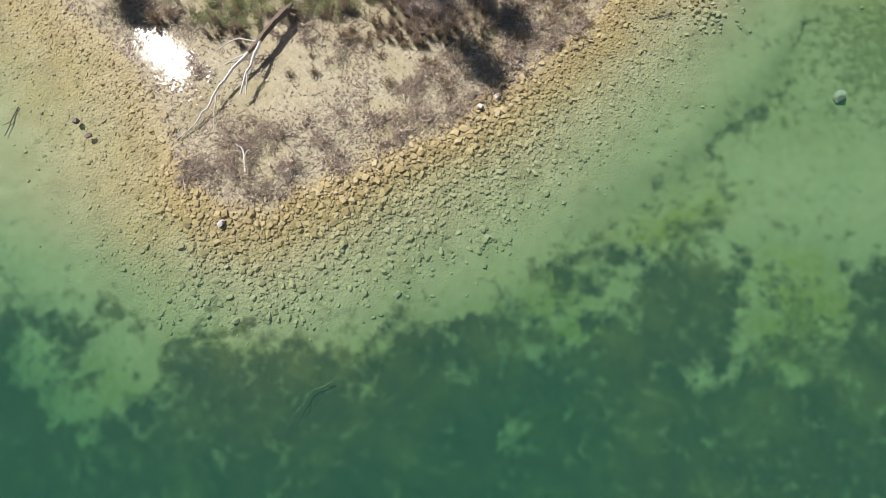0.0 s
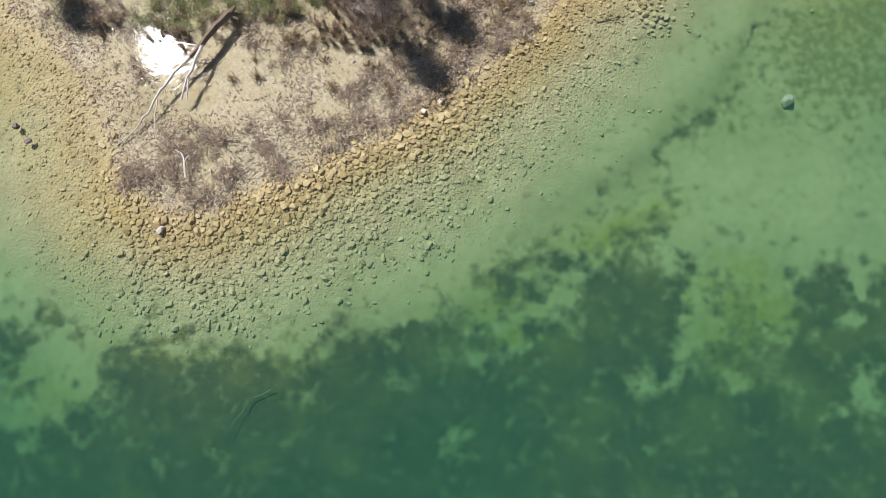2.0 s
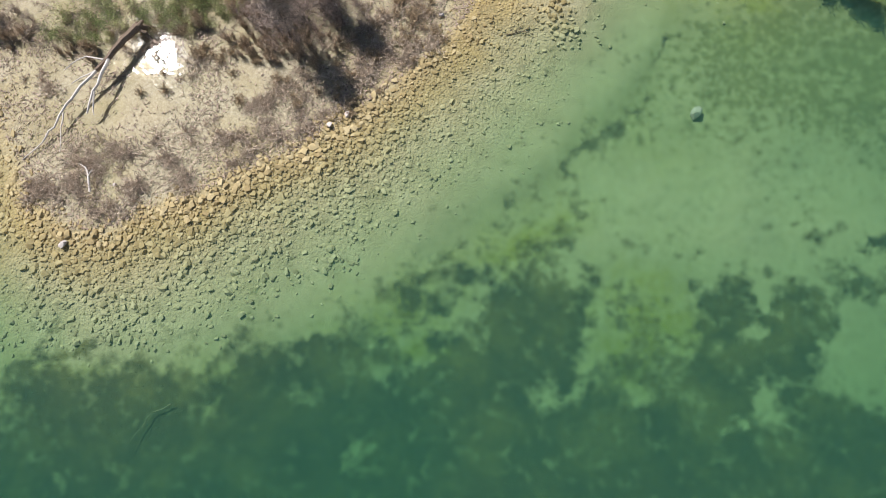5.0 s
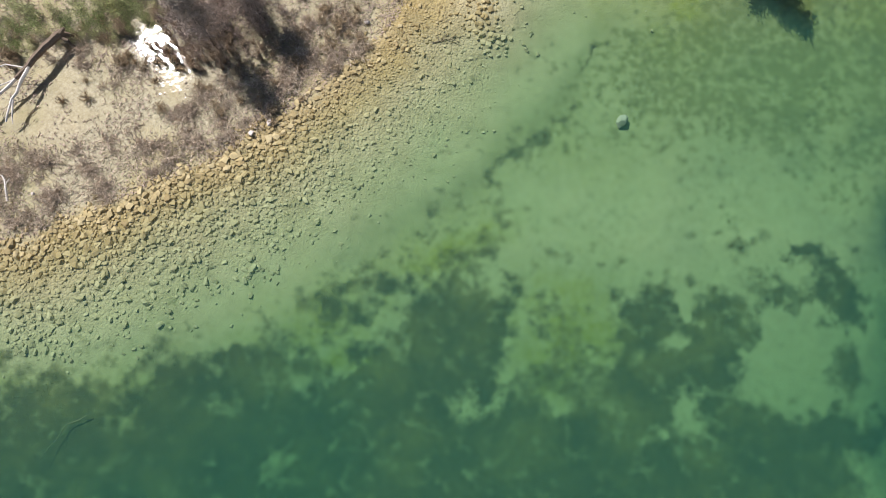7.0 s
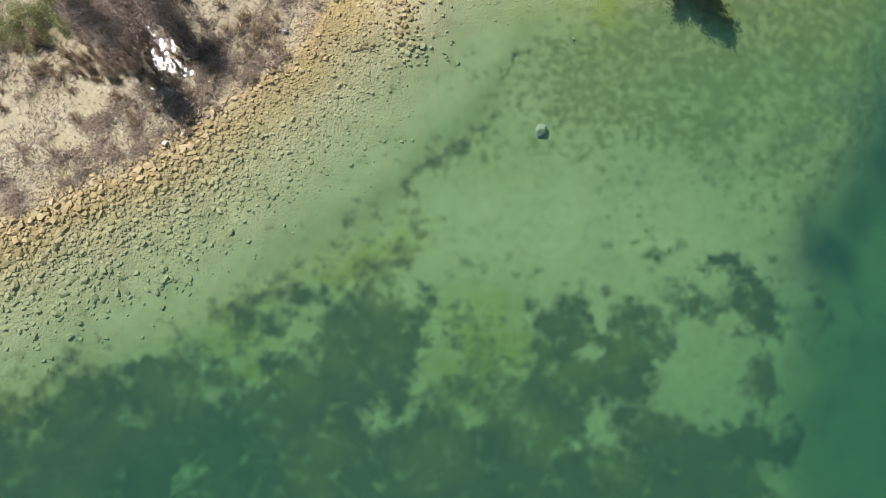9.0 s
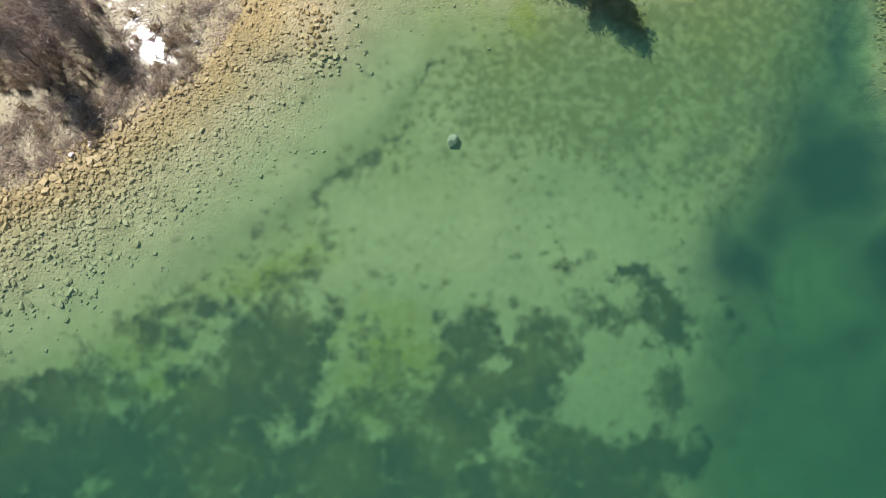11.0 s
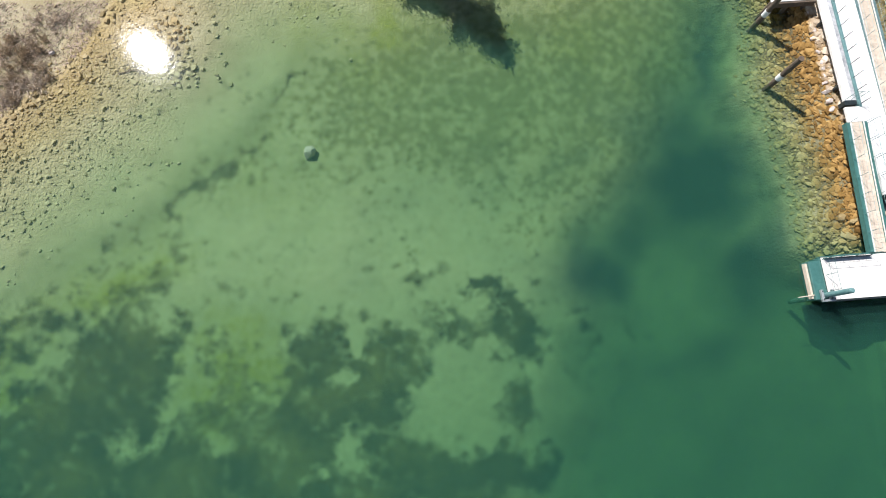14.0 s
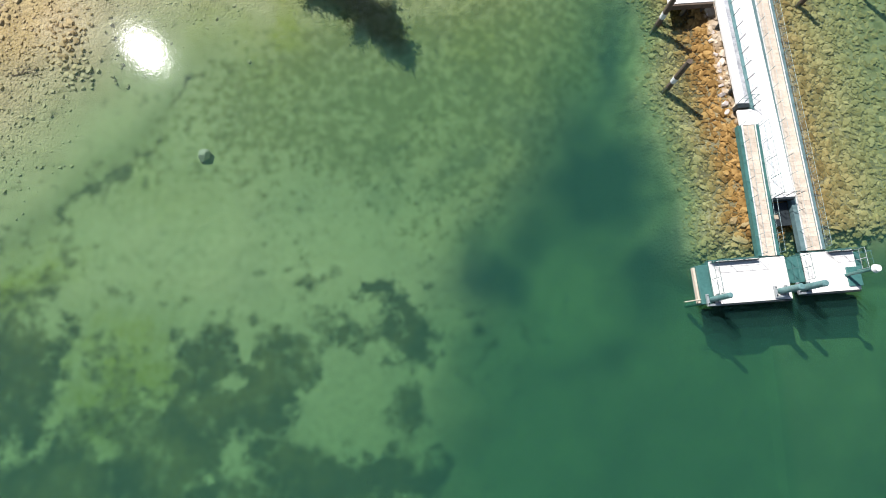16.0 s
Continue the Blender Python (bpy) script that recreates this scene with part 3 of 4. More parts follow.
def scatter(rng, x0, x1, y0, y1, step):
    """Jittered places, one in each square of a grid."""
    gx, gy = np.meshgrid(np.arange(x0, x1, step), np.arange(y0, y1, step))
    return (gx + rng.uniform(0, step, gx.shape)).ravel(), (gy + rng.uniform(0, step, gy.shape)).ravel()


def shore_stones(rng, d_of, x0, x1, y0, y1, step, size, chance, sink=0.08):
    px, py = scatter(rng, x0, x1, y0, y1, step)
    h, d1, d2 = lie(px, py)
    d = d_of(d1, d2, px, py)
    clump = fractal(px, py, 2.2, 91)
    ok = rng.uniform(size=px.shape) < chance(d, clump, px, py) * np.clip(1.4 - 3 * weed_field(px, py), 0, 1)
    s = size(d, rng, px) * np.exp(np.clip(rng.normal(0, 0.42, px.shape), -0.8, 0.7))
    return [(a, b, z + q * (sink - 0.03 * min(max(e / 6, 0), 1)), q, t, p) for a, b, z, e, q, t, p in zip(px[ok], py[ok], h[ok], d[ok], s[ok], rng.uniform(0, 360, ok.sum()), rng.normal(0, 9, ok.sum()))]


rng = np.random.RandomState(21)
east = lambda x: np.clip((x + 4) / 10, 0, 1)
riprap = shore_stones(rng, lambda a, b, x, y: a, -40, 12, 0, 31, 0.275, lambda d, r, x: (0.335 - 0.006 * np.clip(d, 0, 10) - 0.08 * east(x)) * np.interp(x, [-30, -23], [0.6, 1]),
                      lambda d, c, x, y: np.interp(d, [-1.6, -1.2, -0.6, 0.1, 1.7, 3.5, 6, 8, 9.5, 11], [0, 0.03, 0.4, 0.97, 0.93, 0.62, 0.44, 0.28, 0.04, 0]) * np.clip(1 + 0.5 * c, 0.3, 1.4) * np.interp(x, [-40, -27, -24, -8, 0, 5, 12], [0.12, 0.28, 0.75, 1, 0.75, 0.42, 0.22]))
cobbles = shore_stones(rng, lambda a, b, x, y: a, -40, 26, -1, 31, 0.25, lambda d, r, x: 0.16 + 0 * d,
                       lambda d, c, x, y: np.interp(d, [-2, -0.4, 0.5, 5, 8.5, 11], [0.0, 0.35, 0.55, 0.28, 0.08, 0]) * np.clip(0.9 + 0.7 * c, 0.15, 1.5))
heap("riprap_bank", riprap, "ochre angular riprap stones along a shallow lakeshore", "riprap", lambda x, y: -22.5 < x < 6 and lie(np.array([x]), np.array([y]))[1][0] < 1.6)
tagged(heap("cobble_spread", cobbles, "small pale cobbles scattered over a shallow lake bed", "cobbles", lambda x, y: False), kind="stuff")

px, py = scatter(rng, 10.5, 20, 23.0, 33, 0.42)
dd = np.minimum(np.hypot((px - 13.2) / 0.9, (py - 26.2) / 2.2), np.hypot((px - 13.9) / 1.0, (py - 24.6) / 1.0))
ok = rng.uniform(size=px.shape) < np.interp(dd, [0, 1.0, 1.5, 4], [1, 0.9, 0.22, 0.0])
pile_rows = [(a, b, ground_z(a, b) + 0.04, float(q), float(t), float(p)) for a, b, c, q, t, p in
             zip(px[ok], py[ok], dd[ok], np.where(dd[ok] < 1, rng.uniform(0.35, 0.65, ok.sum()), rng.uniform(0.25, 0.4, ok.sum())), rng.uniform(0, 360, ok.sum()), rng.normal(0, 12, ok.sum()))]
heap("rock_pile", pile_rows, "low pile of tan angular rocks just under the water", "rock pile", lambda x, y: True)

bank_rows = shore_stones(rng, lambda a, b, x, y: b, 54.0, 76, 8.5, 33, 0.20, lambda d, r, x: np.where(x < 61.5, np.interp(d, [-1, 0.2, 1, 4], [0.38, 0.32, 0.29, 0.26]), 0.32),
                         lambda d, c, x, y: np.where(x < 62, np.interp(d, [-3.5, -3, 0, 2.6, 3.8, 5], [0.4, 0.9, 0.98, 0.9, 0.35, 0]), np.interp(d, [-3, 0, 6.0, 8, 11], [0.9, 0.9, 0.88, 0.6, 0.2])) * np.clip(1 + 0.35 * c, 0.4, 1.2) * np.clip((lie(x, y)[0] + 1.7) * 1.5, 0, 1), 0.06)
heap("pier_riprap", bank_rows, "rust-brown riprap stones banked under the pier", "riprap", lambda x, y: x < 60.2 and 10 < y < 19, RUST_STONE, RUST_STONES)

# pale broken blocks against the pier's ledge, and slabs at the foot of its tip
pr = np.random.RandomState(63)
for k in range(26):
    v = 6.6 + k * 0.62 + pr.uniform(-0.2, 0.2)
    q = Matrix(pose(62.0, 13.0, 0, 0, 0, 2.5)) @ Vector((-2.02 - 0.16 * pr.uniform(), v, 0))
    hv, hf = HULLS[k % len(HULLS)]
    block = tagged(new("pale_block", mesh_from("pale_block", hv, hf, PALE_ROCK)), "pale dry broken rock against the pier ledge", "rock", "pale rocks along the pier")
    block.matrix_world = pose(q.x, q.y, 0.42, pr.normal(0, 12), pr.normal(0, 12), pr.uniform(0, 360)) @ Matrix.Diagonal((*pr.uniform(0.28, 0.6, 2), 0.6, 1))
for x, y, a, b, turn in [(59.55, 10.6, 1.15, 0.6, -35), (59.9, 11.6, 0.9, 0.6, 20), (59.2, 11.9, 0.75, 0.6, 70)]:
    hv, hf = HULLS[int(x * 10) % len(HULLS)]
    slab = tagged(new("stone_slab", mesh_from("stone_slab", hv, hf, STONE)), "large flat tan slab at the foot of the bank", "rock", "slabs at the bank's tip")
    slab.matrix_world = pose(x, y, ground_z(x, y) + 0.12, 6, 5, turn) @ Matrix.Diagonal((a, b, 0.6, 1))

# single rocks that stand out along the point
for x, y, s, look_of, words in [(-31.9, 16.95, 0.55, DARK_ROCK, "dark wet rock in the stony shallows"), (-30.9, 15.8, 0.5, DARK_ROCK, "dark wet rock in the stony shallows"), (-21.05, 9.2, 0.6, PALE_ROCK, "pale pinkish rock rising at the tip of the point"),
                                (-2.0, 18.0, 0.55, PALE_ROCK, "pale sunlit rock at the edge of the brush"), (-3.2, 17.3, 0.5, PALE_ROCK, "pale sunlit rock at the edge of the brush"), (4.8, 25.8, 0.4, PALE_ROCK, "pale sunlit rock at the edge of the brush"),
                                (-17.9, 13.3, 0.3, PALE_ROCK, "pale sunlit rock among low brush")]:
    v, f = HULLS[int(abs(x) * 7) % len(HULLS)]
    rock = tagged(new("rock", mesh_from("rock", v, f, look_of)), words, "rock")
    rock.matrix_world = pose(x, y, max(ground_z(x, y), -0.15) + 0.2, 10, 5, x * 40) @ Matrix.Diagonal((s, s, s * 1.2, 1))

# the lone boulder on the flat bed
bv, bf = hull(np.random.RandomState(8), 30, 0.9)
boulder = tagged(new("boulder", mesh_from("boulder", bv, bf, PALE_ROCK)), "lone pale rounded boulder standing on the lake bed", "boulder")
bmod = boulder.modifiers.new("round", "BEVEL")
bmod.width, bmod.segments = 0.05, 2
boulder.matrix_world = pose(23.1, 18.2, ground_z(23.1, 18.2) + 0.30, 8, 4, 30) @ Matrix.Diagonal((0.92, 0.88, 0.78, 1))

# ---------------------------------------------------------------- water weed


def weed_leaves(name, px, py, rise, label, seed, mat):
    """Fine short leaves standing on the bed, all in one mesh."""
    r = np.random.RandomState(seed)
    z = lie(px, py)[0]
    n = len(px)
    a, lift = r.uniform(0, 2 * np.pi, n), r.uniform(0, 1, n) * rise
    u = np.stack([np.cos(a), np.sin(a), r.uniform(-0.5, 0.9, n)], -1) * r.uniform(0.05, 0.11, (n, 1))
    w = np.stack([-np.sin(a), np.cos(a), np.zeros(n)], -1) * r.uniform(0.015, 0.04, (n, 1))
    p = np.stack([px, py, z + lift], -1)
    verts = np.stack([p - u, p + w, p + u, p - w], 1).reshape(-1, 3)
    faces = np.arange(4 * n).reshape(-1, 4)
    return tagged(new(name, mesh_from(name, verts, faces, mat)), label, "water weed", kind="stuff")


wr = np.random.RandomState(71)
px, py = scatter(wr, -40, 48, -10, 26, 0.17)
thick = weed_field(px, py)
ok = (thick > 0.6) & (wr.uniform(size=px.shape) < (thick - 0.5) * 0.25 * np.clip(0.9 + 0.9 * fractal(px, py, 1.3, 97), 0, 1.5))
px, py, thick = px[ok], py[ok], thick[ok]
ok = lie(px, py)[0] < -0.9
weed_leaves("weed_bed", px[ok], py[ok], 0.02 + 0.10 * thick[ok], "dense dark green water weed on the lake bed", 72, WEED)
# ---------------------------------------------------------------- dead wood


def limb_arrays(paths, sides, rng, wobble=0.06):
    verts, faces = [], []
    for pts, r0, r1 in paths:
        pts = [Vector(p) for p in pts]
        fine = []
        for a, b in zip(pts, pts[1:]):
            n = max(2, int((b - a).length / 0.45))
            for k in range(n):
                q = a.lerp(b, k / n)
                if fine:
                    q = q + Vector(rng.normal(0, wobble, 3))
                fine.append(q)
        fine.append(pts[-1])
        radii = [r0 + (r1 - r0) * k / (len(fine) - 1) for k in range(len(fine))]
        v, f = tube_arrays(fine, radii, sides, len(verts))
        verts += v
        faces += f
    return verts, faces


def wood(name, trunk, limbs, mat, label, category, seed, wobble=0.06, bark=None):
    """A dead stem with its limbs as parts; the first path is the stem."""
    r = np.random.RandomState(seed)
    thing = tagged(new(name), label, category)
    for key, path in [("trunk", trunk)] + [("limb", q) for q in limbs]:
        v, f = limb_arrays([path], 7, r, wobble)
        ob = new(key, mesh_from(key, v, f, bark if bark and (key == "trunk" or path[1] > 0.135) else mat))
        ob.parent = thing
    return thing


wood("fallen_tree", ([(-16.95, 24.85, 0.95), (-17.8, 23.8, 1.0), (-18.7, 22.5, 1.0), (-19.55, 21.45, 0.95)], 0.29, 0.15),
     [([(-19.5, 21.5, 0.95), (-20.6, 20.3, 0.85), (-21.5, 19.1, 0.7), (-22.4, 17.5, 0.5), (-23.3, 16.5, 0.2), (-24.6, 15.3, 0.05)], 0.12, 0.03), ([(-18.7, 22.5, 1.0), (-19.15, 20.9, 1.0), (-19.75, 19.4, 0.85), (-20.05, 18.4, 0.6)], 0.13, 0.06),
      ([(-19.55, 19.9, 0.9), (-19.6, 19.1, 0.75), (-19.65, 18.3, 0.5)], 0.07, 0.03), ([(-21.75, 18.5, 0.6), (-21.9, 17.1, 0.4), (-22.0, 15.8, 0.1)], 0.05, 0.02),
      ([(-19.5, 21.5, 0.95), (-20.5, 20.95, 0.95), (-21.3, 20.6, 0.8)], 0.06, 0.025), ([(-19.0, 22.2, 1.1), (-20.2, 22.4, 1.2), (-21.3, 22.1, 1.0), (-22.0, 21.7, 0.7)], 0.06, 0.025),
      ([(-16.95, 24.8, 0.95), (-16.5, 25.2, 1.15)], 0.2, 0.1), ([(-16.95, 24.85, 0.95), (-16.6, 25.1, 0.4), (-16.3, 25.4, -0.1)], 0.26, 0.16), ([(-17.0, 24.8, 0.9), (-17.2, 25.3, 0.7), (-17.2, 25.7, 0.2)], 0.16, 0.08), ([(-16.95, 24.7, 0.9), (-16.4, 24.5, 0.7), (-16.2, 24.3, 0.3)], 0.14, 0.06)],
     DRIFTWOOD, "bleached fallen dead tree with forked bare limbs over the shallows", "dead tree", 31, 0.03, BARK)
wood("driftwood_branch", ([(-19.5, 12.8, 0.15), (-19.55, 13.8, 0.45), (-19.8, 14.5, 0.55)], 0.085, 0.05), [([(-19.6, 13.7, 0.4), (-19.2, 14.3, 0.6)], 0.04, 0.02), ([(-19.7, 14.3, 0.5), (-20.2, 14.7, 0.6)], 0.04, 0.02)],
     DRIFTWOOD, "small forked white driftwood branch among brush", "branch", 32, 0.03)
z0 = ground_z(-15, -2.5)
wood("sunken_branch", ([(-13.5, -1.4, z0 + 0.5), (-14.7, -1.9, z0 + 0.4), (-15.3, -2.6, z0 + 0.35), (-16.5, -4.4, z0 + 0.2)], 0.035, 0.02), [([(-15.2, -2.5, z0 + 0.3), (-15.6, -3.1, z0 + 0.5)], 0.03, 0.015)],
     SUNKEN, "thin pale branch sunken in deep water", "branch", 33, 0.05)
z0 = ground_z(10.5, 24.3)
wood("sunken_twig", ([(9.5, 24.2, z0 + 0.12), (10.6, 24.5, z0 + 0.15), (11.5, 24.2, z0 + 0.12)], 0.04, 0.02),
     [([(10.2, 24.4, z0 + 0.15), (10.7, 25.0, z0 + 0.15)], 0.03, 0.015), ([(10.7, 24.4, z0 + 0.15), (11.3, 24.8, z0 + 0.15)], 0.03, 0.015), ([(10.0, 24.3, z0 + 0.15), (9.8, 24.8, z0 + 0.12)], 0.03, 0.015)],
     BARK, "dark branched twig lying on the shallow bed", "twig", 34, 0.03)
z0 = ground_z(-37, 17.3)
wood("sunken_stick", ([(-36.7, 18.4, z0 + 0.15), (-37.0, 17.4, z0 + 0.15), (-37.4, 16.2, z0 + 0.1)], 0.05, 0.03), [([(-37.0, 17.4, z0 + 0.15), (-37.6, 17.0, z0 + 0.15)], 0.03, 0.02)],
     BARK, "dark stick lying on the shallow lake bed", "stick", 35, 0.03)

# ---------------------------------------------------------------- brush


def brush_arrays(rng, stems, height, spread, droop=0.3, twigs=4):
    """A leafless shrub: thin stems from one foot, each with side twigs."""
    paths = []
    for _ in range(stems):
        a, lean = rng.uniform(0, 2 * math.pi), rng.uniform(0.1, 1.0) * spread
        top = Vector((math.cos(a) * lean, math.sin(a) * lean, height * rng.uniform(0.45, 1.0)))
        foot = Vector(rng.normal(0, 0.12 * spread, 3))
        foot.z = -0.1
        mid = foot.lerp(top, 0.5) + Vector((rng.normal(0, 0.1), rng.normal(0, 0.1), 0.12 * height))
        paths.append(([foot, mid, top], 0.021, 0.009))
        for _ in range(twigs):
            t = rng.uniform(0.35, 0.95)
            p = mid.lerp(top, t) if t > 0.5 else foot.lerp(mid, t + 0.3)
            q = p + Vector((rng.normal(0, 0.25), rng.normal(0, 0.25), rng.uniform(-droop, 0.5))) * (0.35 + 0.25 * height)
            paths.append(([p, q], 0.012, 0.006))
    verts, faces = [], []
    for pts, r0, r1 in paths:
        v, f = tube_arrays(pts, [r0 + (r1 - r0) * k / (len(pts) - 1) for k in range(len(pts))], 3, len(verts))
        verts += v
        faces += f
    return verts, faces


def leaf_arrays(rng, count, radius, height, size):
    """Small leaves through an uneven crown."""
    lumps = [(Vector((rng.normal(0, 0.45) * radius, rng.normal(0, 0.45) * radius, height * rng.uniform(0.3, 0.9))), radius * rng.uniform(0.25, 0.5)) for _ in range(9)]
    verts, faces = [], []
    for k in range(count):
        c, r = lumps[k % len(lumps)]
        p = c + Vector(rng.normal(0, 0.55, 3)) * r
        p.z = max(p.z, 0.05)
        u = Vector(rng.normal(size=3)).normalized()
        w = u.orthogonal().normalized()
        s = size * rng.uniform(0.6, 1.4)
        n = len(verts)
        verts += [p - u * s, p + w * s * 0.45, p + u * s, p - w * s * 0.45]
        faces.append((n, n + 1, n + 2, n + 3))
    return verts, faces


vr = np.random.RandomState(44)
BRUSH = [mesh_from("brushwood", *brush_arrays(vr, 24, 0.45, 0.95, 0.6, 5), TWIG) for _ in range(4)]
STRAWS = [mesh_from("brushwood", *brush_arrays(vr, 34, 0.55, 0.45, 0.4, 2), STRAW) for _ in range(3)]
TALL = [mesh_from("brushwood", *brush_arrays(vr, 36, 2.2, 1.5, 0.3, 7), DARK_TWIG) for _ in range(3)]


def plant(name, stems, m, label, category, group, leaves=None):
    thing = tagged(new(name), label, category, group)
    thing.matrix_world = m
    for key, me in (("brushwood", stems), ("foliage", leaves)):
        if me is not None:
            ob = new(key, me)
            ob.parent = thing
    return thing


def brush_zone(count, centre, spread, meshes, name, label, category, group, scale):
    for _ in range(count):
        x, y = centre[0] + vr.normal(0, spread[0]), centre[1] + vr.normal(0, spread[1])
        s = scale * vr.uniform(0.65, 1.35)
        if lie([x], [y])[1][0] > 0.1:
            continue
        plant(name, meshes[vr.randint(len(meshes))], pose(x, y, max(ground_z(x, y), -0.12), 0, 0, vr.uniform(0, 360)) @ Matrix.Diagonal((s, s, s, 1)), label, category, group)


LOW = ("dry_shrub", "low leafless purple-brown dry shrub in flooded ground", "shrub", "low dry shrubs")
for cx, cy in [(-23.6, 13.8), (-22.2, 13.0), (-20.9, 13.1), (-19.6, 14.6), (-18.2, 15.6), (-17.2, 12.9), (-19.0, 12.0), (-20.6, 15.0), (-13.5, 15.4), (-13.5, 13.2), (-10.0, 16.6), (-9.2, 15.3), (-11.6, 17.5), (-8.4, 17.4), (-15.0, 23.4), (-12.5, 21.6),
               (-9.2, 19.2), (-5.2, 18.2), (-3.2, 17.8), (1.5, 23.0), (3.6, 23.4), (-1.0, 21.2), (-7.0, 20.0), (0.0, 24.6), (4.0, 25.2), (-29.5, 26.0), (-27.5, 25.4), (-25.2, 25.0), (-23.6, 21.0), (-17.0, 24.0), (-6.4, 16.6), (2.2, 21.6), (-3.0, 21.0), (-1.0, 22.2), (1.0, 23.2), (2.6, 24.4), (-2.0, 24.0), (0.5, 26.0), (3.5, 27.0), (-5.0, 20.5), (-7.2, 19.4), (4.8, 28.2)]:
    brush_zone(9 if cx < -16.5 and cy < 16 else 5, (cx, cy), (0.8, 0.6), BRUSH, *LOW, 0.95)
for n, c, s in [(34, (2.0, 25.0), (2.2, 1.5)), (5, (-13, 20.8), (3.0, 1.0)), (18, (-4, 20.2), (2.5, 1.2)), (14, (-16.5, 25.0), (2.0, 0.7)), (16, (-10, 23.0), (2.0, 0.8))]:
    brush_zone(n, c, s, STRAWS, "grass_tuft", "tuft of dry straw-coloured grass on the point", "grass tuft", "dry grass tufts", 1.0)
for x, y, s in [(-9.4, 26.2, 0.7), (-8.6, 27.4, 0.8), (-7.6, 26.4, 0.8), (-6.2, 26.6, 0.8), (-9.8, 28.2, 0.8), (-6.6, 24.6, 0.85), (-8.0, 26.0, 0.9), (-5.2, 25.6, 0.8), (-3.6, 26.6, 0.9), (-29.2, 27.2, 0.6), (-26.6, 27.0, 0.6), (-6.0, 27.5, 1.1), (-7.2, 23.4, 0.55), (-5.6, 23.9, 0.55), (-7.2, 25.2, 0.8), (-4.4, 24.8, 0.5), (-2.4, 25.2, 0.5), (-1.4, 26.8, 0.6), (-8.3, 24.9, 0.7), (-6.2, 25.5, 0.75), (-28.3, 26.6, 0.5), (-25.4, 26.3, 0.45), (-24.2, 25.4, 0.4), (-7.8, 23.9, 0.55)]:
    plant("thicket_shrub", TALL[vr.randint(3)], pose(x, y, ground_z(x, y), 0, 0, vr.uniform(0, 360)) @ Matrix.Diagonal((s, s, s, 1)), "dense dark leafless thicket shrub", "shrub", "dark thicket shrubs")
for _ in range(26):
    x, y, s = vr.uniform(-8.2, -1.2), vr.uniform(25.2, 29.5), vr.uniform(0.7, 1.15)
    plant("thicket_shrub", TALL[vr.randint(3)], pose(x, y, ground_z(x, y), 0, 0, vr.uniform(0, 360)) @ Matrix.Diagonal((s, s, s, 1)), "dense dark leafless thicket shrub", "shrub", "dark thicket shrubs")
REEDS = [mesh_from("brushwood", *brush_arrays(vr, 50, 1.25, 0.5, 0.2, 1), REED) for _ in range(2)]
for cx, cy, n in [(-13.4, 25.4, 4), (-7.4, 23.9, 5), (-8.2, 25.6, 5), (-9.6, 26.0, 6), (-10.6, 26.6, 5), (-5.4, 24.2, 5), (-22.4, 23.6, 5), (-20.6, 23.4, 4), (-3.0, 24.2, 5), (-6.4, 25.0, 5), (-26.4, 25.0, 5), (-8.4, 23.2, 6), (-6.8, 22.9, 6), (-5.0, 23.2, 5), (-9.8, 24.2, 5), (-4.0, 22.6, 4)]:
    brush_zone(n, (cx, cy), (0.6, 0.4), REEDS, "reed_clump", "upright clump of dry brown reeds by the thicket", "reeds", "dry reed clumps", 0.8)
LEAVES = [mesh_from("foliage", *leaf_arrays(vr, 1300, 1.45, 1.3, 0.075), q) for q in (LEAF, LEAF_PALE, LEAF_PALE)]
for x, y, s, k in [(-23.4, 24.9, 0.6, 0), (-22.1, 24.6, 0.6, 1), (-20.7, 24.4, 0.6, 0), (-19.4, 24.3, 0.5, 1), (-18.3, 25.2, 0.6, 1), (-17.0, 25.9, 0.6, 0), (-15.7, 25.2, 0.5, 1), (-14.3, 25.4, 0.55, 1), (-21.4, 25.6, 0.7, 1), (-19.6, 25.9, 0.7, 0),
                   (-15.0, 26.3, 0.7, 0), (-17.8, 26.8, 0.8, 1), (-22.9, 26.4, 0.8, 2), (-20.4, 27.3, 0.9, 1)] + [(-13.2, 26.5, 0.65, 1), (-16.2, 27.4, 0.9, 2), (-12.4, 27.5, 0.8, 0), (-14.2, 27.8, 0.9, 1), (-13.4, 24.9, 0.45, 1), (-12.4, 25.4, 0.5, 1), (-12.9, 26.0, 0.5, 0), (-11.6, 27.0, 0.6, 1), (-10.6, 27.8, 0.7, 1), (-12.2, 28.6, 0.8, 2), (-16.8, 25.0, 0.45, 1), (-14.9, 27.0, 0.6, 1), (-11.0, 26.2, 0.5, 0), (-9.9, 26.9, 0.6, 2), (-9.2, 28.2, 0.8, 1), (-13.6, 27.4, 0.7, 2)]:
    plant("green_bush", BRUSH[k], pose(x, y, ground_z(x, y), 0, 0, vr.uniform(0, 360)) @ Matrix.Diagonal((s, s, s, 1)), "green leafy bush on the brushy point", "bush", "green bushes", LEAVES[k])


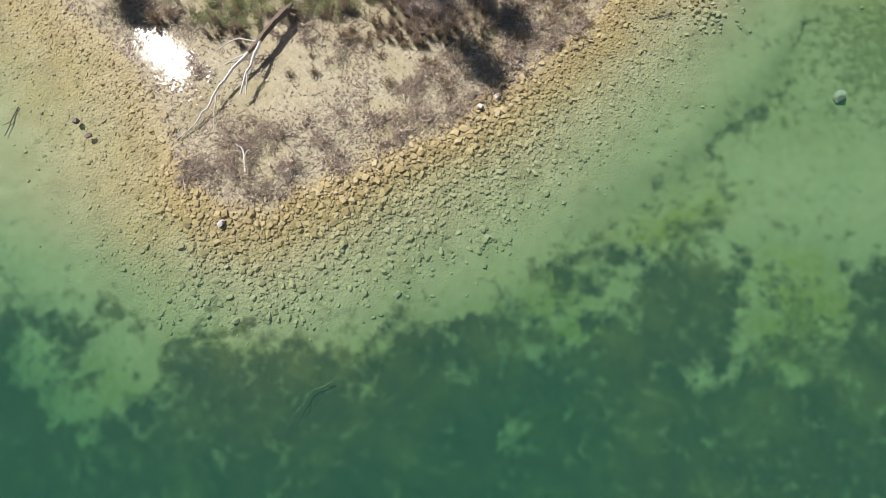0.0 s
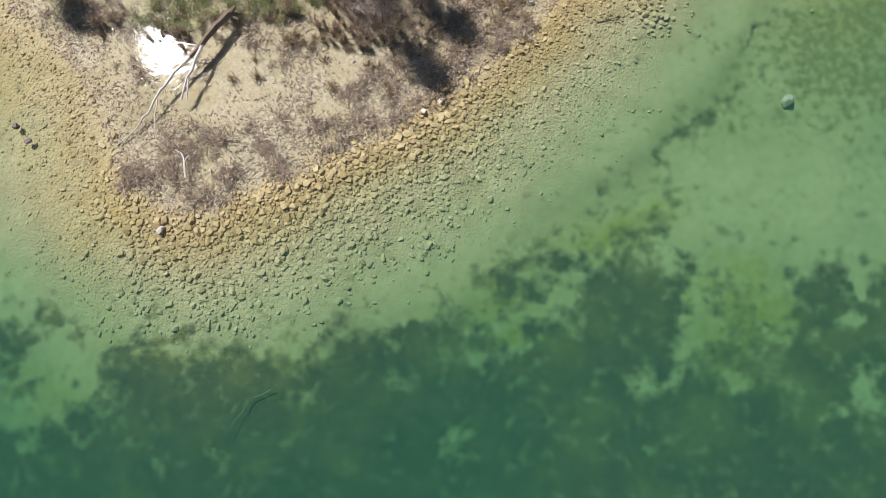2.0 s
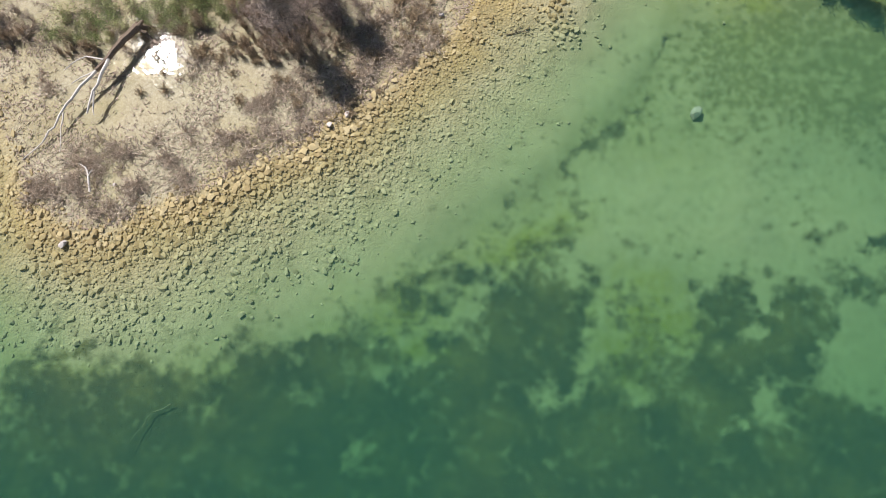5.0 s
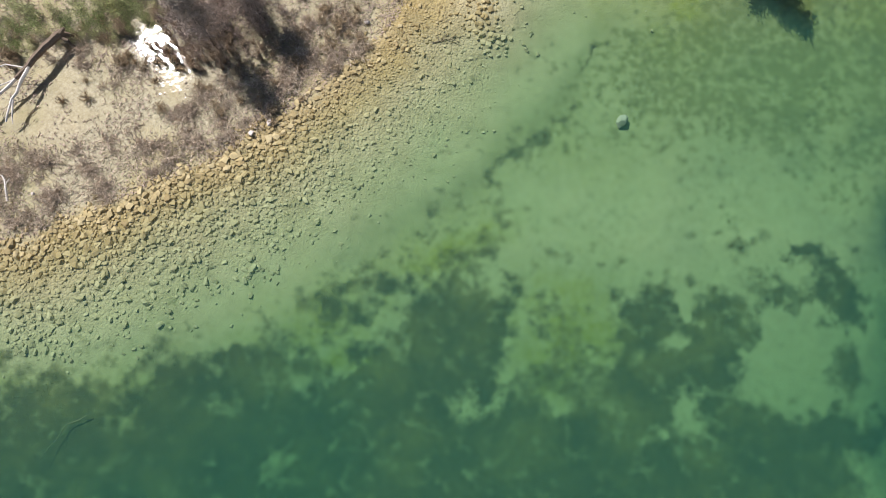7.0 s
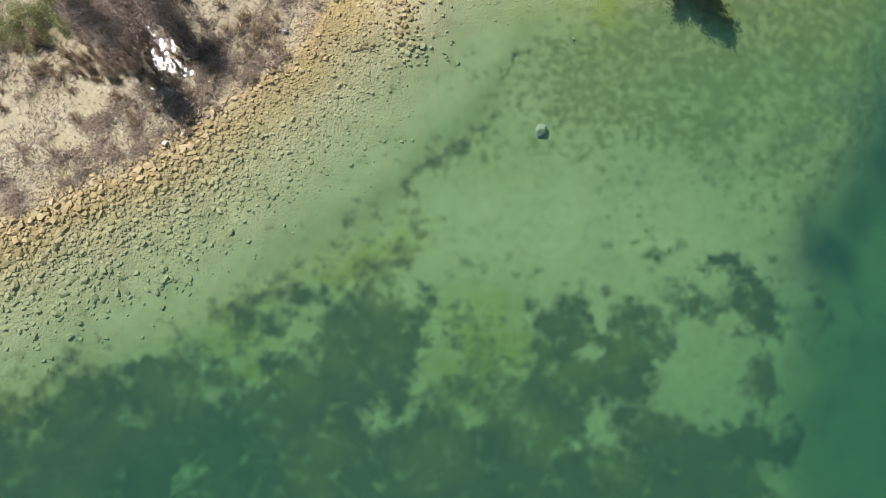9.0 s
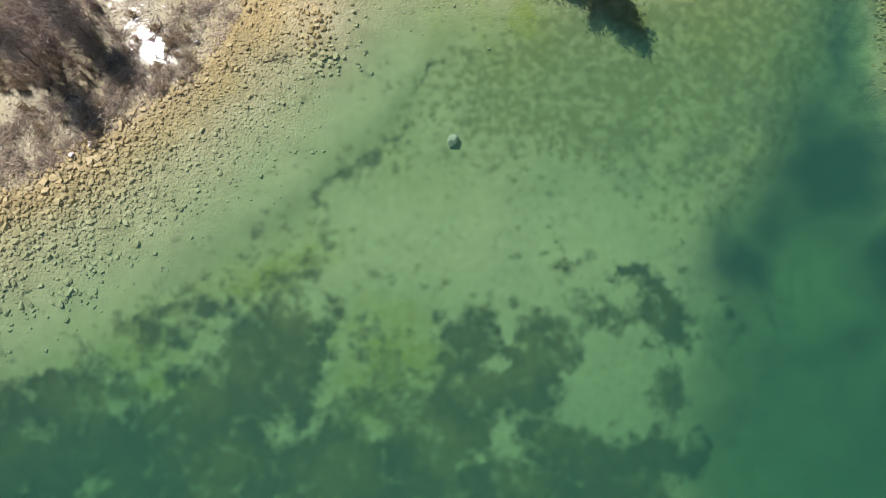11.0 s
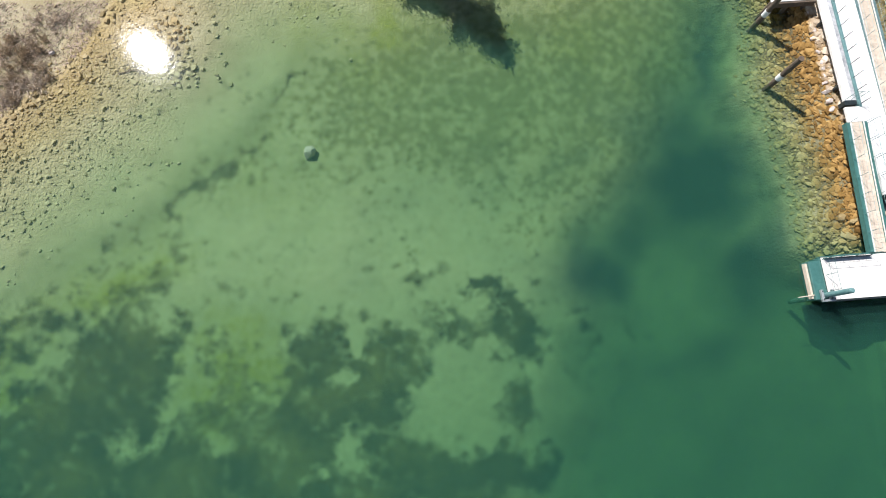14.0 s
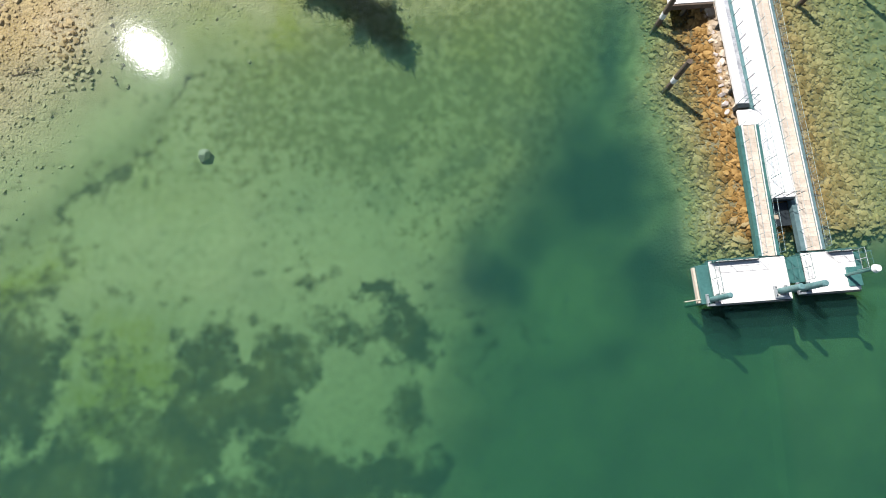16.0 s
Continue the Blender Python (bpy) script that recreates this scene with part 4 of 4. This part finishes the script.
# fallen twigs and leaf litter over the flooded ground
lr = np.random.RandomState(52)
gx, gy = scatter(lr, -34, 9, 9, 30, 0.17)
gh, gd, _ = lie(gx, gy)
ok = (gd < -0.3) & (lr.uniform(size=gx.shape) < np.clip(0.38 + 0.3 * np.clip((gx + 10) / 6, 0, 1) + 0.5 * fractal(gx, gy, 2.4, 71), 0.03, 0.95))
lv, lf = [], []
for x, y, z, a, s in zip(gx[ok], gy[ok], gh[ok], lr.uniform(0, math.pi, ok.sum()), 0.04 + 0.22 * lr.uniform(size=ok.sum()) ** 2):
    c, q, n = math.cos(a), math.sin(a), len(lv)
    w, up = 0.012 + 0.03 * (s < 0.12), max(z, -0.06) + 0.02 + lr.uniform(0, 0.05)
    lv += [(x - c * s - q * w, y - q * s + c * w, up), (x - c * s + q * w, y - q * s - c * w, up + 0.01), (x + c * s + q * w, y + q * s - c * w, up + 0.05), (x + c * s - q * w, y + q * s + c * w, up + 0.04), (x, y, up - 0.04)]
    lf += [(n, n + 1, n + 2, n + 3), (n, n + 4, n + 1), (n + 1, n + 4, n + 2), (n + 2, n + 4, n + 3), (n + 3, n + 4, n)]
tagged(new("leaf_litter", mesh_from("leaf_litter", lv, lf, LITTER)), "dead twigs and brown leaf litter on flooded ground", "litter", kind="stuff")


# trees on the shore, whose shadows reach the water
def tree(x, y, height, crown, seed, name, label, low=0.25, leaf=LEAF, long=0.12, wide=0.048, count=150, stem=0.2, loose=0.22):
    r = np.random.RandomState(seed)
    thing = tagged(new(name), label, "tree")
    thing.matrix_world = pose(x, y, ground_z(x, y))
    paths = [([(0, 0, -0.3), (0.1, 0.05, height * 0.5), (0.0, 0.1, height * 0.97)], stem, 0.03)]
    tips = []
    for _ in range(56):
        z = height * r.uniform(low, 0.95)
        a, reach = r.uniform(0, 2 * math.pi), crown * (1.1 - (z / height - low) / (1 - low)) * r.uniform(0.35, 1.3) + 0.25
        tip = Vector((math.cos(a) * reach, math.sin(a) * reach, z + reach * 0.35))
        paths.append(([(0, 0, z), tip * 0.5 + Vector((0, 0, z * 0.5 + 0.1)), tip], 0.05, 0.012))
        tips.append(tip)
    v, f = limb_arrays(paths, 5, r, 0.04)
    ob = new("trunk", mesh_from("trunk", v, f, BARK))
    ob.parent = thing
    verts, faces = [], []
    for tip in tips:
        for _ in range(count):
            p = tip * r.uniform(0.15, 1.06) + Vector(r.normal(0, loose, 3))
            p.z = tip.z + r.normal(0, 0.35)
            u = Vector(r.normal(size=3)).normalized()
            w = u.orthogonal() * wide
            n = len(verts)
            verts += [p - u * long, p + w, p + u * long, p - w]
            faces.append((n, n + 1, n + 2, n + 3))
    ob = new("crown", mesh_from("crown", verts, faces, leaf))
    ob.parent = thing


tree(31.2, 32.9, 10.4, 2.1, 3, "shore_tree", "dense green tree on the shore beyond the cove", 0.25, LEAF, 0.13, 0.035, 300)
tree(27.6, 35.4, 8.6, 2.2, 4, "shore_tree", "dense green tree on the shore beyond the cove", 0.25, LEAF, 0.13, 0.035, 300)
for x, y, h, w, seed in [(-6.0, 23.9, 7.3, 1.0, 5), (-2.9, 26.3, 5.2, 1.0, 7), (-30.6, 28.0, 5.0, 1.2, 8)]:
    tree(x, y, h, w, seed, "thicket_tree", "slender bare dark tree rising from the thicket", 0.35, DARK_TWIG, 0.30, 0.015, 70, 0.08, 0.42)

# ---------------------------------------------------------------- pier, gangways, floats
DOCK = pose(62.0, 13.0, 0, 0, 0, 2.5)


def dock_thing(name, label, category, group=""):
    ob = tagged(new(name), label, category, group)
    ob.matrix_world = DOCK
    return ob


def railing(parent, a, b, height=1.07, spacing=1.25, mat=GREEN_STEEL, rails=(0.5,), thick=0.010, post=0.014, post_mat=None):
    """Posts and long rails between two points of the deck."""
    a, b = Vector(a), Vector(b)
    n = max(1, round((b - a).length / spacing))
    up = Vector((0, 0, height))
    top = part("railing", rod(bmesh.new(), a + up, b + up, thick * 1.3, sides=6), mat, parent)
    for k in range(n + 1):
        p = a.lerp(b, k / n)
        part("post", box(bmesh.new(), p.x - post, p.x + post, p.y - post, p.y + post, p.z, p.z + height), post_mat or mat, top)
    for q in rails:
        lift = up * q
        part("rail", rod(bmesh.new(), a + lift, b + lift, thick, sides=6), mat, top)


def sloped_box(u0, u1, v0, v1, z0, z1, low, high):
    """A box along v whose height runs from z0 at v0 to z1 at v1; low and high are its faces' offsets."""
    bm = bmesh.new()
    p = [bm.verts.new((u, v, z + o)) for o in (low, high) for v, z in ((v0, z0), (v1, z1)) for u in (u0, u1)]
    for f in ((0, 2, 3, 1), (4, 5, 7, 6), (0, 1, 5, 4), (2, 6, 7, 3), (0, 4, 6, 2), (1, 3, 7, 5)):
        bm.faces.new([p[i] for i in f])
    return bm


pier = dock_thing("pier", "long white concrete pier with green steel railings", "pier")
part("deck", box(bmesh.new(), -0.82, 0.60, 0.0, 34, 1.15, 1.40, 0.015), CONCRETE, pier)
part("ledge", box(bmesh.new(), -1.86, -1.32, 6.75, 34, 1.12, 1.37, 0.015), CONCRETE, pier)
part("grate_tray", box(bmesh.new(), -1.32, -1.02, 6.75, 33.8, 1.22, 1.30), GREY_BOARD, pier)
for k in range(180):
    v = 6.75 + k * 0.15
    part("grate_bar", box(bmesh.new(), -1.32, -1.02, v, v + 0.125, 1.305, 1.325), GREY_BOARD, pier)
part("girder", box(bmesh.new(), -1.02, -0.82, 6.2, 34, 1.05, 1.43, 0.01), TEAL_STEEL, pier)
part("landing", box(bmesh.new(), -1.98, -0.82, 5.15, 6.25, 1.2, 1.405, 0.01), WHITE_BOARD, pier)
part("dark_bar", box(bmesh.new(), -0.8, 0.58, -0.12, 0.0, 0.85, 1.38), DARK_STEEL, pier)
# added bar whose dark colour stands in for the shaded gap before the landing
part("dark_bar", box(bmesh.new(), -1.86, -0.98, 6.45, 6.745, 0.7, 1.30), DARK_STEEL, pier)
for v in (1.0, 7.0, 13.0, 19.0, 25.0):
    for u in (-0.6, 0.4):
        part("column", rod(bmesh.new(), (u, v, -1.0), (u, v, 1.15), 0.16, sides=10), DARK_STEEL, pier)
for v in (8.0, 13.0, 18.0, 23.0):
    part("column", rod(bmesh.new(), (-1.7, v, -1.0), (-1.7, v, 1.12), 0.14, sides=10), DARK_STEEL, pier)
railing(pier, (-0.92, 6.4, 1.40), (-0.92, 33, 1.40), height=0.92, spacing=1.0, mat=PALE_TEAL, post=0.017, thick=0.008, post_mat=DARK_STEEL)
railing(pier, (-0.76, 0.05, 1.40), (-0.76, 5.0, 1.40))
railing(pier, (-0.78, 0.03, 1.40), (0.56, 0.03, 1.40), spacing=0.7, mat=DARK_STEEL)
railing(pier, (-1.82, 6.8, 1.37), (-0.98, 6.8, 1.37), spacing=0.42)
# added dark plate and ribs stand in for deep shade below the pier's end
part("shade_plate", box(bmesh.new(), -0.75, 0.55, -1.7, -0.13, 0.45, 0.55, 0.01), DARK_STEEL, pier)
for v in (-1.6, -0.9, -0.2):
    part("shade_rib", box(bmesh.new(), -0.78, 0.58, v, v + 0.1, 0.30, 0.45), DARK_STEEL, pier)


def gangway(u0, u1, v0, v1, z0, z1, label, paint=GREEN_STEEL, broad=0.30):
    """A planked ramp between two green side girders with railings; u0, u1 are the deck's edges."""
    g = dock_thing("gangway", label, "gangway", "gangways")
    for a, b in ((u0 - broad, u0), (u1, u1 + 0.30)):
        part("side_girder", sloped_box(a, b, v0, v1, z0, z1, -0.35, 0.06), paint, g)
    for a, b in ((u0 - 0.07, u0 - 0.01), (u1 + 0.01, u1 + 0.05)):
        part("kerb", sloped_box(a, b, v0, v1, z0, z1, 0.06, 0.12), WHITE_BOARD, g)
    n = int((v1 - v0) / 0.3)
    for k in range(n):
        a, b = v0 + (v1 - v0) * k / n, v0 + (v1 - v0) * (k + 1) / n - 0.009
        za, zb = z0 + (z1 - z0) * k / n, z0 + (z1 - z0) * (k + 1) / n
        part("plank", sloped_box(u0, u1, a, b, za, zb, -0.05, 0.0), PLANK, g)
    for u in (u0 - 0.25, u1 + 0.07):
        railing(g, (u, v0 + 0.1, z0 + 0.05), (u, v1 - 0.1, z1 + 0.05), height=0.95, spacing=1.22, mat=PALE_TEAL, post=0.012, thick=0.007, post_mat=TEAL_STEEL)
    return g


gangway(-1.92, -1.10, -3.65, 5.12, 0.78, 1.40, "sloping planked gangway with green girders and railings")
long_ramp = gangway(1.00, 1.90, -3.5, 30.0, 0.78, 1.55, "long planked gangway with slate-green girders and mesh railing", SLATE_STEEL, 0.385)
net = bmesh.new()
for k in range(620):
    v = -3.4 + 33.3 * k / 619
    z = 0.83 + 0.77 * (v + 3.5) / 33.5
    box(net, 2.20, 2.206, v, v + 0.008, z, z + 0.55)
part("wire_mesh", net, PALE_STEEL, long_ramp, "pale wire mesh infill")


def float_dock(u0, u1, v0, v1, label):
    f = dock_thing("floating_dock", label, "floating dock", "floating docks")
    part("hull", box(bmesh.new(), u0, u1, v0, v1, -0.35, 0.55, 0.03), GREEN_STEEL, f)
    n = int((u1 - u0) / 0.28)
    for k in range(n):
        a = u0 + (u1 - u0) * k / n
        part("board", box(bmesh.new(), a + 0.004, a + (u1 - u0) / n - 0.004, v0 + 0.03, v1 - 0.03, 0.66, 0.72), WHITE_BOARD, f)
    part("fender", box(bmesh.new(), u0, u1, v0 - 0.08, v0, 0.2, 0.68, 0.02), DARK_STEEL, f)
    part("fender", box(bmesh.new(), u0, u1, v1, v1 + 0.06, 0.2, 0.70, 0.02), GREEN_STEEL, f)
    part("joist", box(bmesh.new(), u0 + 0.05, u1 - 0.05, v0 + 0.05, v1 - 0.05, 0.55, 0.65), DARK_STEEL, f)
    return f


fl = float_dock(-5.45, -0.5, -6.5, -3.7, "square white-boarded floating dock with green frame and railing")
railing(fl, (-5.3, -3.78, 0.72), (-2.25, -3.78, 0.72), spacing=1.0)
railing(fl, (-5.38, -3.85, 0.72), (-5.38, -5.9, 0.72), spacing=1.0)
part("kick_panel", box(bmesh.new(), -5.3, -2.3, -3.86, -3.80, 0.72, 1.02, 0.01), DARK_STEEL, fl)
part("end_float", box(bmesh.new(), -6.25, -5.5, -6.4, -3.9, -0.3, 0.62, 0.03), GREEN_STEEL, fl)
part("rubbing_strip", box(bmesh.new(), -6.38, -6.25, -6.3, -4.0, 0.1, 0.45, 0.02), PLANK, fl)
part("boom", rod(bmesh.new(), (-7.25, -6.15, 0.42), (-5.9, -6.05, 0.55), 0.035, sides=8), PLANK, fl)
fr = float_dock(0.6, 4.0, -6.25, -3.6, "white-boarded floating dock with green end frame and railing")
railing(fr, (2.3, -3.68, 0.72), (3.95, -3.68, 0.72), spacing=0.8)
railing(fr, (3.95, -3.7, 0.72), (3.95, -5.0, 0.72), spacing=0.8, mat=PALE_STEEL)
part("kick_panel", box(bmesh.new(), 2.35, 3.9, -3.76, -3.70, 0.72, 1.02, 0.01), DARK_STEEL, fr)
railing(fr, (4.05, -3.9, 0.4), (4.6, -3.9, 0.4), spacing=0.5)
railing(fr, (4.55, -3.9, 0.4), (4.55, -4.9, 0.4), spacing=0.5)
part("end_step", box(bmesh.new(), 4.0, 4.62, -5.0, -3.75, 0.2, 0.42, 0.02), GREEN_STEEL, fr)
part("end_float", box(bmesh.new(), 3.25, 4.15, -6.0, -4.75, -0.3, 0.80, 0.03), GREEN_STEEL, fr)
link = dock_thing("hinge_walk", "narrow green steel hinge walk between two floating docks", "walkway")
part("plate", box(bmesh.new(), -0.48, 0.58, -5.5, -3.8, 0.45, 0.66, 0.02), GREEN_STEEL, link)
railing(link, (-0.40, -5.4, 0.66), (-0.40, -3.85, 0.66), spacing=0.8)
railing(link, (0.50, -5.4, 0.66), (0.50, -3.85, 0.66), spacing=0.8)


def guide_pile(u, v, top, r, label):
    p = dock_thing("guide_pile", label, "pile", "guide piles")
    part("tube", rod(bmesh.new(), (u, v, -3.0), (u, v, top), r, sides=16), TEAL_STEEL, p)
    part("cap", rod(bmesh.new(), (u, v, top), (u, v, top + 0.08), r * 1.03, r * 0.75, sides=16), TEAL_STEEL, p)
    c = bmesh.new()
    for a, b in ((-0.42, -0.28), (0.28, 0.42)):
        box(c, u + a, u + b, v - 0.35, v + 0.35, 0.72, 0.92, 0.01)
    box(c, u - 0.42, u + 0.42, v - 0.42, v - 0.28, 0.72, 0.92, 0.01)
    ring = part("collar", c, PALE_STEEL, p)
    for a in (-0.35, 0.35):
        for e in (-0.25, 0.25):
            part("bolt", rod(bmesh.new(), (u + a, v + e, 0.90), (u + a, v + e, 0.97), 0.035, sides=6), DARK_STEEL, ring)


guide_pile(-5.62, -6.15, 2.9, 0.17, "green steel guide pile with a bolted collar")
guide_pile(-1.22, -5.95, 2.8, 0.20, "green steel guide pile with a bolted collar")
guide_pile(0.26, -5.85, 2.8, 0.20, "green steel guide pile with a bolted collar")
light_post = dock_thing("dock_post", "green steel post with a round white cap", "post")
part("pole", rod(bmesh.new(), (3.2, -5.25, -3.0), (3.2, -5.25, 3.1), 0.10, sides=12), GREEN_STEEL, light_post)
part("cap", rod(bmesh.new(), (3.2, -5.25, 3.1), (3.2, -5.25, 3.35), 0.26, 0.20, sides=16), WHITE_PAINT, light_post)


def mooring_pile(u, v, top, r=0.20):
    p = dock_thing("mooring_pile", "dark timber mooring pile with a white band", "pile", "mooring piles")
    part("timber", rod(bmesh.new(), (u, v, -2.0), (u, v, top), r, r * 0.95, sides=12), PILE_WOOD, p)
    part("band", rod(bmesh.new(), (u, v, 0.75), (u, v, 1.3), r * 1.04, sides=12), WHITE_PAINT, p)


mooring_pile(-5.60, 9.0, 3.3)
mooring_pile(-5.55, 14.0, 3.4)
mooring_pile(5.25, 15.0, 1.7)
mooring_pile(10.8, 15.6, 1.8)

wharf = dock_thing("wharf", "pale plank wharf on dark timber cribbing over stones", "wharf")
for k in range(12):
    part("board", box(bmesh.new(), -5.35 + k * 0.27, -5.09 + k * 0.27, 14.5, 24, 1.42, 1.5), WHITE_BOARD, wharf)
part("fascia", box(bmesh.new(), -5.35, -2.12, 14.35, 14.5, 1.0, 1.46, 0.01), PILE_WOOD, wharf)
for u in (-5.1, -3.7, -2.4):
    part("column", rod(bmesh.new(), (u, 14.7, -1.2), (u, 14.7, 1.42), 0.15, sides=10), PILE_WOOD, wharf)
    part("column", rod(bmesh.new(), (u, 20.0, -1.2), (u, 20.0, 1.42), 0.15, sides=10), PILE_WOOD, wharf)
